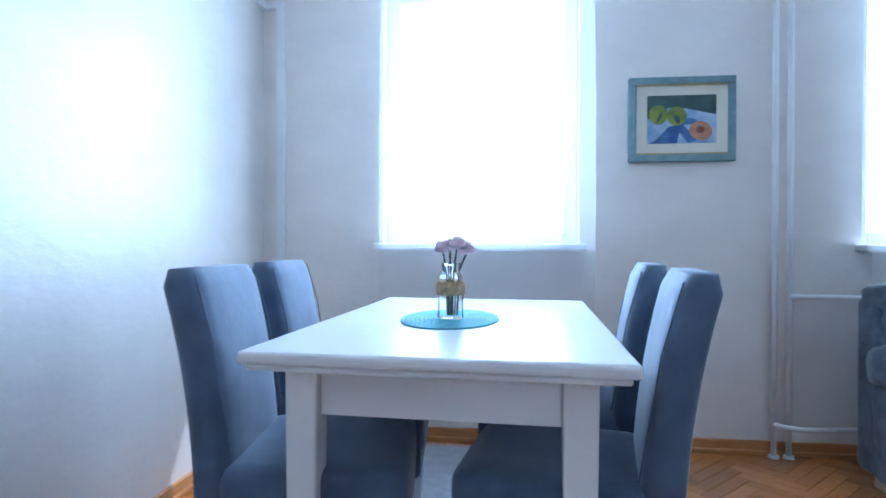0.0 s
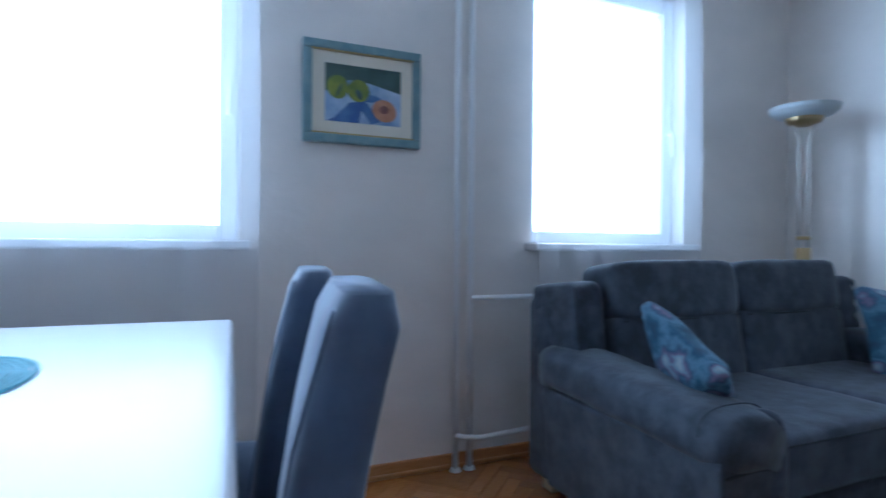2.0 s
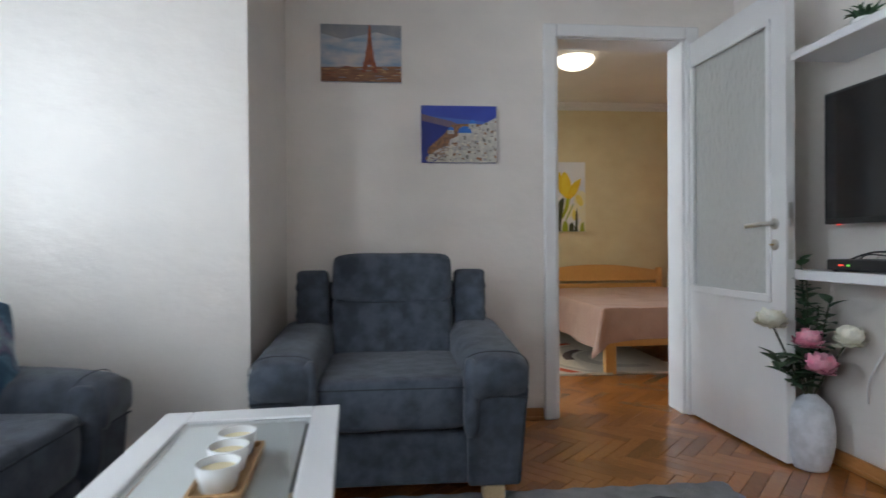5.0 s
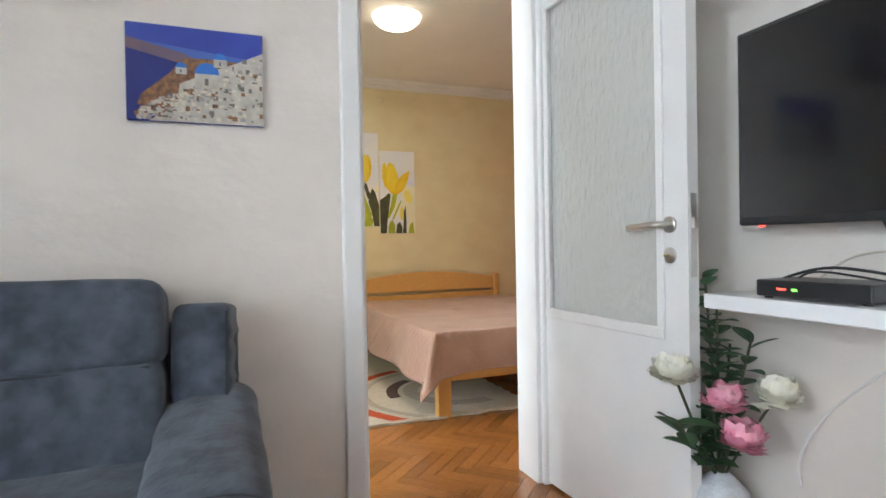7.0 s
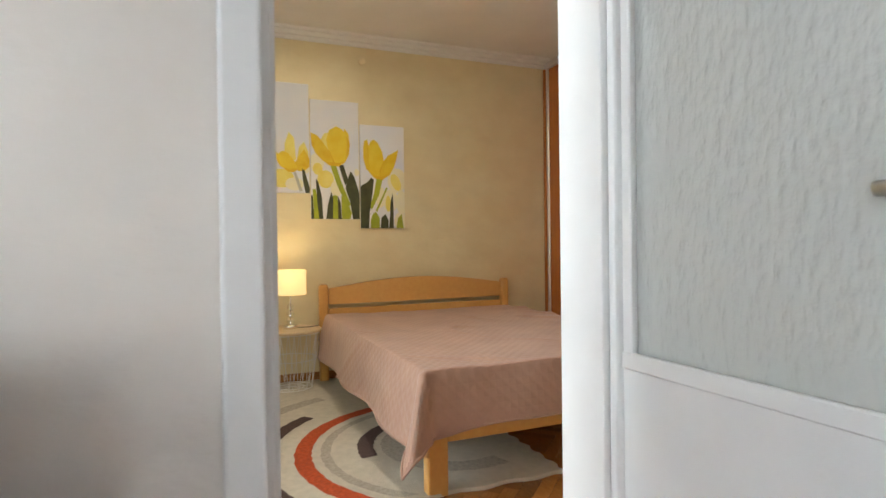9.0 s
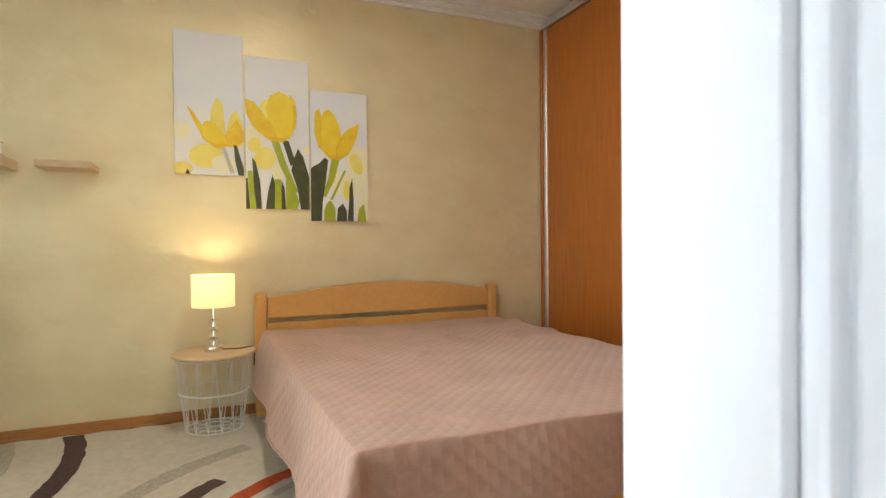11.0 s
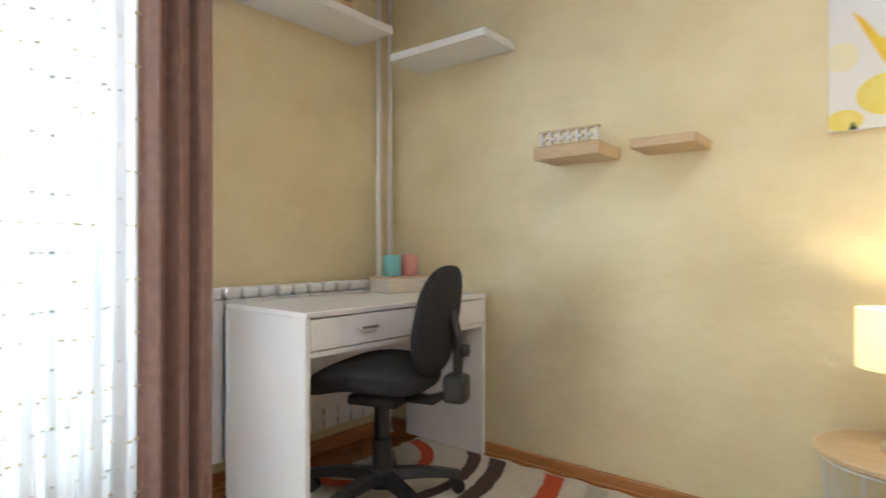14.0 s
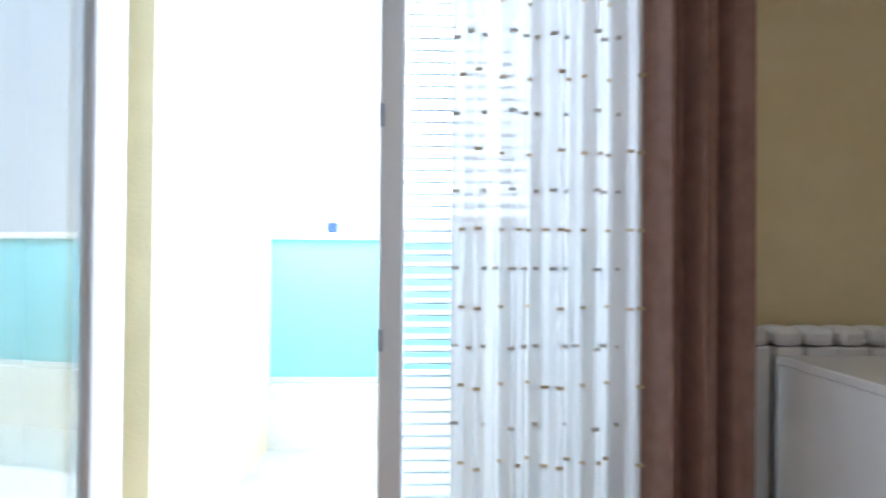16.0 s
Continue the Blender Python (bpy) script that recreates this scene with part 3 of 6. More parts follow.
def dining_chair(x, y, turn):
    """Faces +x: the back stands at -x."""
    c = thing("dining_chair", x, y, 0, turn, "high-backed dining chair upholstered in blue-grey velour", "chair", "chairs round the dining table")
    seat = pillow(0.215, 0.215, 0.085, 9, 9, place=(0.03, 0, 0.395), wrinkle=0.003)
    part("seat", seat, CHAIR_FABRIC, c, smooth=True)
    part("seat_frame", block(-0.18, -0.207, 0.25, 0.235, 0.207, 0.40, 0.02, 3), CHAIR_FABRIC, c)
    back = bmesh.new()
    rings = []
    for k in range(15):
        z = 0.06 + k * 0.062
        h = min(z, 0.893)
        lean = -0.185 - 0.25 * max(0, (h - 0.35)) ** 2.0
        thick = 0.046 if k < 14 else 0.032
        half = 0.205 if k < 14 else 0.190
        ring = []
        for a in range(20):
            u, w = math.cos(2 * math.pi * a / 20), math.sin(2 * math.pi * a / 20)
            n = (abs(u) ** 6 + abs(w) ** 6) ** (1 / 6)
            ring.append(back.verts.new((lean + thick * u / n, half * w / n, h + (0.012 if k == 14 else 0))))
        rings.append(ring)
    for a, b in zip(rings, rings[1:]):
        for k in range(20):
            back.faces.new((a[k], a[(k + 1) % 20], b[(k + 1) % 20], b[k]))
    back.faces.new(rings[0][::-1])
    back.faces.new(rings[-1])
    part("backrest", back, CHAIR_FABRIC, c, smooth=True)
    for s in (-1, 1):
        part("piping", tube([(-0.141, s * 0.194, 0.50), (-0.181, s * 0.194, 0.75), (-0.220, s * 0.190, 0.89)], 0.002, 6), CHAIR_FABRIC, c)
        part("leg", block(0.175, s * 0.19 - 0.02, 0, 0.215, s * 0.19 + 0.02, 0.26, 0.004), LACQUER, c, "white wooden leg")
        part("leg", block(-0.225, s * 0.19 - 0.018, 0, -0.19, s * 0.19 + 0.018, 0.10, 0.004), LACQUER, c, "white wooden leg")
    return c


first_chair = dining_chair(1.045, 2.19, 7)
copy_thing(first_chair, pose(1.01, 2.68, 0, 0, 0, 5))
copy_thing(first_chair, pose(1.67, 2.17, 0, 0, 0, 170))
copy_thing(first_chair, pose(1.70, 2.65, 0, 0, 0, 171))


def placemat():
    bm = bmesh.new()
    steps = 64
    for r0, r1, z in [(0.006 + 0.0145 * k, 0.018 + 0.0145 * k, 0.0) for k in range(11)]:
        ring = []
        for r, h in ((r0, 0.0), (r0, 0.004), ((r0 + r1) / 2, 0.0055), (r1, 0.004), (r1, 0.0)):
            ring.append([bm.verts.new((r * 0.84 * math.cos(2 * math.pi * k / steps), r * 1.27 * math.sin(2 * math.pi * k / steps), h)) for k in range(steps)])
        for a, b in zip(ring, ring[1:]):
            for k in range(steps):
                bm.faces.new((a[k], a[(k + 1) % steps], b[(k + 1) % steps], b[k]))
    lathe([(0.132, 0.0), (0.132, 0.002)], 48, bm=bm)
    ob = part("placemat", bm, MAT_BLUE)
    ob.matrix_world = pose(1.36, 2.41, 0.7505, 0, 0, -2.5)
    tagged(ob, "oval teal woven placemat on the dining table", "placemat")


placemat()


def blossom(parent, place, size, mat, name="flower", n=26, seed=1):
    """Many narrow ruffled petals, upright in the heart and drooping at the rim."""
    rnd = random.Random(seed)
    bm = bmesh.new()
    n = int(n * 2.3)
    for k in range(n):
        f = k / n
        tilt = 10 + 88 * f + rnd.uniform(-12, 12)
        a = k * 137.5
        w, l = size * (0.11 + 0.07 * rnd.random()), size * (0.30 + 0.18 * rnd.random())
        petal = bmesh.new()
        rows = []
        for j in range(5):
            v = j / 4
            ww = w * (0.30 + 0.95 * math.sin(math.pi * 0.68 * v) ** 1.2)
            z = l * v
            cup = 0.35 * l * math.sin(math.pi * v * 0.9) * (0.6 if f > 0.5 else 1)
            rows.append([petal.verts.new((i * ww, -cup + 0.15 * w * i * i + 0.035 * size * v * rnd.uniform(-1, 1), z + 0.05 * size * v * rnd.uniform(-1, 1))) for i in (-1, -0.5, 0, 0.5, 1)])
        for p, q in zip(rows, rows[1:]):
            for i in range(4):
                petal.faces.new((p[i], p[i + 1], q[i + 1], q[i]))
        petal.transform(pose(0, 0, 0, 0, 0, a) @ pose(0, 0, 0, tilt, 0, 0))
        joined(bm, petal)
    ob = part(name, bm, mat, parent, smooth=True)
    ob.location = place
    return ob


def leaf_shape(length, width, fold=0.2, curl=0.15):
    bm = bmesh.new()
    rows = []
    for j in range(7):
        v = j / 6
        w = width * math.sin(math.pi * min(1, 0.06 + v * 0.94)) ** 0.8
        rows.append([bm.verts.new((i * w / 2, length * v, fold * w * abs(i) - curl * length * v * v)) for i in (-1, 0, 1)])
    for p, q in zip(rows, rows[1:]):
        for i in range(2):
            bm.faces.new((p[i], p[i + 1], q[i + 1], q[i]))
    return bm


def flower_bottle():
    v = thing("flower_bottle", 1.362, 2.39, 0.7555, 0, "small clear glass bottle with jute band and pale pink flowers", "vase")
    part("bottle", lathe([(0.034, 0), (0.036, 0.004), (0.036, 0.105), (0.030, 0.122), (0.024, 0.132), (0.026, 0.15), (0.027, 0.155)], 12), GLASS, v, "clear faceted glass")
    part("jute_band", lathe([(0.0375, 0.066), (0.041, 0.07), (0.0405, 0.078), (0.042, 0.086), (0.0405, 0.094), (0.0375, 0.102)], 24), JUTE, v, "frayed jute band", True)
    for k, (x, y, z) in enumerate([(-0.022, 0.0, 0.205), (0.018, -0.012, 0.215), (0.042, 0.018, 0.20), (-0.005, 0.025, 0.21)]):
        part("stem", tube([(x * 0.2, y * 0.2, 0.01), (x * 0.4, y * 0.4, 0.12), (x, y, z - 0.02)], 0.0028, 6), STEM, v)
        blossom(v, (x, y, z - 0.015), 0.062, PALE_PINK, seed=k)


flower_bottle()


def sheer_curtain(name, x, y, z0, z1, width, folds, mat, label, seed=0.0, depth=0.014):
    ob = part(name, curtain(width, z1 - z0, depth, folds, seed), mat, smooth=True)
    ob.matrix_world = pose(x, y, z0)
    return tagged(ob, label, "curtain")


sheer_curtain("sheer_curtain", 1.41, 3.455, 0.16, 2.41, 1.02, 6, SHEER, "white voile curtain hanging before the dining window", 0.4)
sheer_curtain("sheer_curtain", 3.58, 3.455, 0.16, 2.41, 0.98, 6, SHEER, "white voile curtain hanging before the sofa window", 1.7)


def hem_lace(x, width):
    bm = bmesh.new()
    n = int(width / 0.018)
    for k in range(n):
        block(k * 0.018 - width / 2, -0.002, 0, k * 0.018 - width / 2 + 0.010, 0.002, 0.012, bm=bm)
    ob = part("lace_hem", bm, FRINGE)
    ob.matrix_world = pose(x, 3.455, 0.13)
    return tagged(ob, "fine lace trim at the curtain hem", "lace", kind="stuff")


hem_lace(1.41, 1.0)


def curtain_rod(x0, x1, y, z, label):
    r = thing("curtain_rod", (x0 + x1) / 2, y, z, 0, label, "curtain rod")
    h = (x1 - x0) / 2
    part("rod", tube([(-h, 0, 0), (h, 0, 0)], 0.011, 10), STEEL, r)
    for s in (-1, 1):
        part("finial", lathe([(0.011, -0.02), (0.02, -0.005), (0.022, 0.01), (0.012, 0.03), (0.004, 0.035)], 12), STEEL, r, smooth=True).matrix_basis = pose(s * (h + 0.01), 0, 0, 0, 90 * s, 0)
        part("bracket", tube([(s * (h - 0.06), 0, 0), (s * (h - 0.06), 0.055, 0), (s * (h - 0.06), 0.115, 0)], 0.007), STEEL, r)


curtain_rod(0.72, 2.02, 3.465, 2.425, "brushed metal curtain rod over the dining window")
curtain_rod(2.95, 4.16, 3.465, 2.425, "brushed metal curtain rod over the sofa window")


def pipes(name, spots, y, r, label):
    p = thing(name, spots[0], y, 0, 0, label, "heating pipe")
    for x in spots:
        part("riser", tube([(x - spots[0], 0, 0.0), (x - spots[0], 0, CEIL - 0.01)], r, 12), WHITE, p, smooth=True)
        part("collar", lathe([(r + 0.012, 0), (r + 0.008, 0.012)], 14, (x - spots[0], 0, 0.0)), WHITE, p)
    return p


lp = pipes("heating_pipes", [2.725, 2.79], 3.53, 0.0125, "pair of white painted heating risers on the wall")
part("branch", tube([(0.065, 0, 0.735), (0.085, -0.02, 0.735), (0.48, -0.02, 0.735)], 0.011, 10), WHITE, lp, smooth=True)
part("branch", tube([(0.0, 0, 0.155), (0.02, -0.035, 0.152), (0.10, -0.035, 0.14), (0.48, -0.02, 0.15)], 0.011, 10), WHITE, lp, smooth=True)
part("valve", lathe([(0.016, -0.02), (0.018, 0), (0.016, 0.02)], 12, (0.065, 0, 1.02)), WHITE, lp)



def trunking():
    t = thing("cable_trunking", 0.27, 3.58, 0, 0, "white plastic cable trunking along wall and corner", "trunking")
    part("duct", block(0.075, -0.022, 0.07, 0.120, -0.001, 2.20, 0.003, 1), WHITE, t)
    part("duct", block(0.022, -0.022, 2.16, 0.075, -0.001, 2.20, 0.003, 1), WHITE, t)
    part("duct", block(0.001, -2.2, 2.16, 0.022, -0.001, 2.20, 0.003, 1), WHITE, t)


trunking()


def wall_socket(x, y, z):
    w = thing("wall_socket", x, y, z, 0, "white double wall socket low on the plaster wall", "socket")
    part("cover_plate", block(-0.062, -0.010, -0.040, 0.062, 0.0, 0.040, 0.006, 3), PVC, w)
    for s in (-1, 1):
        well = part("socket_well", lathe([(0.020, 0), (0.021, 0.003), (0.017, 0.0035), (0.016, 0.001)], 20), PVC, w)
        well.matrix_basis = pose(s * 0.029, -0.010, 0, 90)
        for e in (-1, 1):
            part("pin_hole", block(s * 0.029 + e * 0.009 - 0.0025, -0.0145, -0.0025, s * 0.029 + e * 0.009 + 0.0025, -0.0125, 0.0025), BLACK_PLASTIC, w)


wall_socket(2.29, 3.58, 0.385)

# ---- living room: seats ----


def armchair_back(parent, y, w, base, wide):
    """A padded back with a head roll above a stitched seam; it faces -y and leans back."""
    part("back_cushion", pillow(w / 2, 0.115, 0.212, 9, 13, place=(0, 0, 0), turn=None, wrinkle=0.008), SUEDE, parent, smooth=True).matrix_basis = Matrix.Translation((base, y, 0.50)) @ pose(0, 0, 0, -10)
    part("head_cushion", pillow(w / 2, 0.110, 0.116, 7.5, 13, wrinkle=0.008), SUEDE, parent, smooth=True).matrix_basis = Matrix.Translation((base, y + 0.034, 0.780)) @ pose(0, 0, 0, -10)
    part("seam", tube([(base - w / 2 + 0.03, y - 0.076, 0.684), (base, y - 0.082, 0.682), (base + w / 2 - 0.03, y - 0.076, 0.684)], 0.0035, 6), SUEDE_SEAM, parent)


def arm(parent, x, y0, y1, out):
    """A padded arm along y: a cushion draped over a tapering upright, with a rolled inner edge; out is -1 or 1."""
    bm = bmesh.new()
    rings = []
    n, m = 20, 26
    for k in range(n):
        v = k / (n - 1)
        y = y0 + (y1 - y0) * v
        end = min(1.0, (0.80, 0.94, 0.99)[k] if k < 3 else 1.0)
        top = 0.548 + 0.045 * min(1, v * 1.15) ** 1.2 - 0.016 * (1 - v) ** 8
        deep = 0.075 + 0.02 * v
        ring = []
        for a in range(m):
            u, h = math.cos(2 * math.pi * a / m), math.sin(2 * math.pi * a / m)
            p = 2.7 if h > 0 else 5.0
            nn = (abs(u) ** p + abs(h) ** p) ** (1 / p)
            u, h = u / nn, h / nn
            sag = 0.02 if h < 0 and u * out < -0.4 else 0.0
            fold = 0.0035 * noise.noise(Vector((u * 2, y * 14, h * 2 + out)))
            ring.append(bm.verts.new((x + (0.123 * end + fold) * u, y, top - 0.07 + (0.07 * h * end if h > 0 else (deep + sag) * h * end) + fold)))
        rings.append(ring)
    for a, b in zip(rings, rings[1:]):
        for k in range(m):
            bm.faces.new((a[k], a[(k + 1) % m], b[(k + 1) % m], b[k]))
    bm.faces.new(rings[0][::-1])
    bm.faces.new(rings[-1])
    part("arm_pad", bm, SUEDE, parent, smooth=True)
    side = block(x - 0.112, y0 + 0.014, 0.065, x + 0.112, y1, 0.43, 0.014, 3)
    for v in side.verts:
        low = 1 - (v.co.z - 0.065) / 0.365
        if (v.co.x - x) * out > 0:
            v.co.x -= out * 0.028 * low
        if v.co.y < (y0 + y1) / 2:
            v.co.y += 0.02 * low
    part("arm_side", side, SUEDE, parent)
    roll = pillow(0.030, 0.055, 0.145, 3.0, 8, place=(x - out * 0.098, y0 + 0.055, 0.385), wrinkle=0.004)
    part("inner_roll", roll, SUEDE, parent, smooth=True)
    over = []
    for j in range(19):
        u, h = math.cos(math.pi * j / 18), math.sin(math.pi * j / 18)
        nn = (abs(u) ** 2.7 + abs(h) ** 2.7) ** (1 / 2.7)
        over.append((x + 0.124 * u / nn, y0 + 0.075, 0.478 + 0.0705 * h / nn))
    part("arm_seam", tube(over, 0.0018, 6), SUEDE_SEAM, parent)
    part("arm_seam", tube([(x - 0.105, y0 + 0.010, 0.392), (x, y0 + 0.006, 0.400), (x + 0.105, y0 + 0.010, 0.392)], 0.004, 6), SUEDE_SEAM, parent)


def wing(parent, x, y, out):
    """A flat upright side cushion with gathers along its front edge."""
    bm = pillow(0.076, 0.125, 0.215, 9, 15)
    for v in bm.verts:
        edge = max(0.0, v.co.x * out / 0.076)
        v.co.y += 0.010 * edge * math.sin(v.co.z * 95) * (1 if v.co.y < 0 else 0)
        v.co.x += out * 0.004 * edge * math.sin(v.co.z * 95 + 1.3)
    part("wing", bm, SUEDE, parent, smooth=True).matrix_basis = Matrix.Translation((x, y, 0.605)) @ pose(0, 0, 0, -7, 0, -out * 6)
    part("wing_seam", tube([(0.066 * out, -0.124, -0.18), (0.066 * out, -0.127, 0.0), (0.066 * out, -0.122, 0.19)], 0.003, 6), SUEDE_SEAM, parent).matrix_basis = Matrix.Translation((x, y, 0.605)) @ pose(0, 0, 0, -7, 0, -out * 6)


def sofa_like(name, x, y, turn, width, seats, depth, label, category):
    s = thing(name, x, y, 0, turn, label, category)
    h = width / 2
    inner = width - 0.44
    part("base", block(-h + 0.20, -depth / 2 + 0.055, 0.07, h - 0.20, depth / 2 - 0.12, 0.262, 0.014, 3), SUEDE, s)
    part("back_shell", block(-h + 0.04, depth / 2 - 0.17, 0.06, h - 0.04, depth / 2, 0.76, 0.035, 3), SUEDE, s, smooth=True)
    w = inner / seats
    for k in range(seats):
        c = -inner / 2 + w * (k + 0.5)
        part("seat_cushion", pillow(w / 2 + 0.004, depth / 2 - 0.13, 0.098, 11, 12, place=(c, -0.10, 0.366), wrinkle=0.008), SUEDE, s, smooth=True)
        part("seat_seam", tube([(c - w / 2 + 0.02, -depth / 2 + 0.033, 0.428), (c, -depth / 2 + 0.027, 0.430), (c + w / 2 - 0.02, -depth / 2 + 0.033, 0.428)], 0.003, 6), SUEDE_SEAM, s)
        armchair_back(s, depth / 2 - 0.24, w - 0.005, c, 0)
    for e in (-1, 1):
        arm(s, e * (h - 0.115), -depth / 2, depth / 2 - 0.16, e)
        wing(s, e * (h - 0.125), depth / 2 - 0.165, e)
        for yy in (-depth / 2 + 0.07, depth / 2 - 0.08):
            part("foot", block(e * (h - 0.13) - 0.04, yy - 0.035, 0, e * (h - 0.13) + 0.04, yy + 0.035, 0.065, 0.008), PALE_WOOD, s, "pale wooden foot")
    return s


sofa_like("sofa", 3.76, 2.82, 0, 1.74, 2, 0.96, "two-seat grey-blue suede sofa with rolled arms", "sofa")
sofa_like("armchair", 5.09, 1.478, -90, 1.0, 1, 0.92, "grey-blue suede armchair with rolled arms and side wings", "armchair")


def throw_cushion(x, y, z, rx, ry, rz):
    ob = part("throw_cushion", pillow(0.17, 0.075, 0.17, 10, 14, pinch=0.9, wrinkle=0.006), CUSHION_PRINT, smooth=True)
    for v in ob.data.vertices:
        far = abs(v.co.x * v.co.z) / (0.18 * 0.18)
        v.co.x *= 1 + 0.16 * far
        v.co.z *= 1 + 0.16 * far
    ob.matrix_world = pose(x, y, z, rx, ry, rz)
    return tagged(ob, "square cushion with a blurred blue floral print on the sofa", "cushion", "sofa cushions")


throw_cushion(4.385, 2.72, 0.612, -24, 6, -20)
throw_cushion(3.125, 2.66, 0.568, -48, 46, 28)


def coffee_table(x, y, turn):
    t = thing("coffee_table", x, y, 0, turn, "white coffee table with a glass inset top and a shelf", "coffee table")
    L, W, H = 0.42, 0.235, 0.485
    for s in (-1, 1):
        part("top_frame", block(-L, s * (W - 0.0375) - 0.0375, H - 0.028, L, s * (W - 0.0375) + 0.0375, H, 0.005), LACQUER, t)
        part("top_frame", block(s * (L - 0.045) - 0.045, -W + 0.075, H - 0.028, s * (L - 0.045) + 0.045, W - 0.075, H, 0.004), LACQUER, t)
    pane = part("glass_inset", block(-L + 0.09, -W + 0.075, H - 0.012, L - 0.09, W - 0.075, H - 0.006), GLASS, t, "clear glass inset")
    pane.visible_shadow = False
    part("inset_board", block(-L + 0.175, -W + 0.087, H - 0.024, L - 0.102, W - 0.087, H - 0.016), LACQUER, t, "white board under the glass")
    for sx in (-1, 1):
        for sy in (-1, 1):
            part("leg", block(sx * (L - 0.05) - 0.022, sy * (W - 0.05) - 0.022, 0, sx * (L - 0.05) + 0.022, sy * (W - 0.05) + 0.022, H - 0.028, 0.004), LACQUER, t)
    part("shelf", block(-L + 0.03, -W + 0.03, 0.19, L - 0.03, W - 0.03, 0.21, 0.004), LACQUER, t)


coffee_table(3.86, 1.825, 4.5)


def tealight_tray():
    t = thing("tealight_tray", 3.83, 1.80, 0.4795, 4.5, "narrow bamboo tray on the coffee table", "tray")
    part("tray_base", block(-0.14, -0.05, 0, 0.14, 0.05, 0.008), BAMBOO, t)
    for s in (-1, 1):
        part("tray_rim", block(-0.14, s * 0.047 - 0.004, 0, 0.14, s * 0.047 + 0.004, 0.02, 0.002, 1), BAMBOO, t)
        part("tray_rim", block(s * 0.136 - 0.004, -0.043, 0, s * 0.136 + 0.004, 0.043, 0.02, 0.002, 1), BAMBOO, t)
    for k in range(3):
        p = pose(3.83, 1.80, 0.488, 0, 0, 4.5) @ pose(-0.088 + 0.088 * k, 0, 0)
        c = new("tealight_cup")
        c.matrix_world = p
        tagged(c, "white porcelain candle cup on the bamboo tray", "candle cup", "candle cups")
        part("cup", lathe([(0.026, 0), (0.032, 0.004), (0.039, 0.03), (0.041, 0.052), (0.038, 0.052), (0.036, 0.036), (0.02, 0.034)], 24), PORCELAIN, c, smooth=True)
        part("wax", lathe([(0.0355, 0.035), (0.0355, 0.038)], 20), WAX, c, "pale wax")


tealight_tray()


def shelf_papers():
    m = thing("magazine", 4.08, 1.85, 0.2105, 66, "open printed leaflet on the table shelf", "magazine")
    part("sheet", block(-0.15, -0.10, 0, 0.15, 0.10, 0.003), PAPER, m)
    for k in range(5):
        part("text_bar", block(-0.13, 0.06 - k * 0.032, 0.0031, -0.02, 0.068 - k * 0.032, 0.0036), INK, m)
    part("photo", block(0.02, -0.08, 0.0031, 0.13, 0.07, 0.0036), BAMBOO, m, "brown printed photo")
    for k, (x, y, turn) in enumerate([(4.06, 1.80, 40), (4.13, 1.775, 30)]):
        r = thing("remote_control", x, y, 0.2145, turn, "black remote control lying on the leaflet", "remote control", "remotes")
        part("body", block(-0.085, -0.024, 0, 0.085, 0.024, 0.018, 0.007, 3), BLACK_PLASTIC, r)
        for i in range(5):
            for j in range(3):
                part("button", block(-0.06 + i * 0.022, -0.016 + j * 0.012, 0.018, -0.048 + i * 0.022, -0.008 + j * 0.012, 0.0205), GREY_TUFT, r)


shelf_papers()


def floor_lamp(x, y):
    f = thing("floor_lamp", x, y, 0, -50, "tall brass uplighter with frosted glass bowl and twin poles", "floor lamp")
    part("base", lathe([(0.13, 0), (0.135, 0.012), (0.12, 0.03), (0.03, 0.045)], 32), BRASS, f, smooth=True)
    for s in (-1, 1):
        part("pole", tube([(s * 0.022, 0, 0.04), (s * 0.022, 0, 1.50), (s * 0.03, 0, 1.555), (s * 0.055, 0, 1.61)], 0.0075, 10), STEEL, f, smooth=True)
    part("switch_box", block(-0.035, -0.02, 0.86, 0.035, 0.02, 0.96, 0.008), BRASS, f, "brass dimmer box")
    part("collar", block(-0.032, -0.012, 1.00, 0.032, 0.012, 1.02, 0.004), BRASS, f)
    part("cup", lathe([(0.03, 1.59), (0.075, 1.605), (0.09, 1.63), (0.085, 1.635)], 28), BRASS, f, smooth=True)
    part("bowl", lathe([(0.085, 1.63), (0.13, 1.642), (0.158, 1.664), (0.166, 1.686), (0.160, 1.688), (0.12, 1.655), (0.07, 1.642)], 36), SHADE_GLASS, f, "frosted glass bowl", True)


floor_lamp(4.60, 3.30)


def rug(name, x0, y0, x1, y1, mat, label, wave=0.008):
    bm = bmesh.new()
    n = 60
    pts = []
    for k in range(n):
        pts.append((x0 + (x1 - x0) * k / n, y0 + wave * math.sin(k * 1.9)))
    for k in range(n):
        pts.append((x1 + wave * math.sin(k * 1.7), y0 + (y1 - y0) * k / n))
    for k in range(n):
        pts.append((x1 - (x1 - x0) * k / n, y1 + wave * math.sin(k * 2.1)))
    for k in range(n):
        pts.append((x0 + wave * math.sin(k * 1.3), y1 - (y1 - y0) * k / n))
    low, high = [bm.verts.new((x, y, 0.001)) for x, y in pts], [bm.verts.new((x, y, 0.016)) for x, y in pts]
    bm.faces.new(high)
    bm.faces.new(low[::-1])
    for k in range(len(pts)):
        bm.faces.new((low[k], low[(k + 1) % len(pts)], high[(k + 1) % len(pts)], high[k]))
    return tagged(part(name, bm, mat), label, "rug")


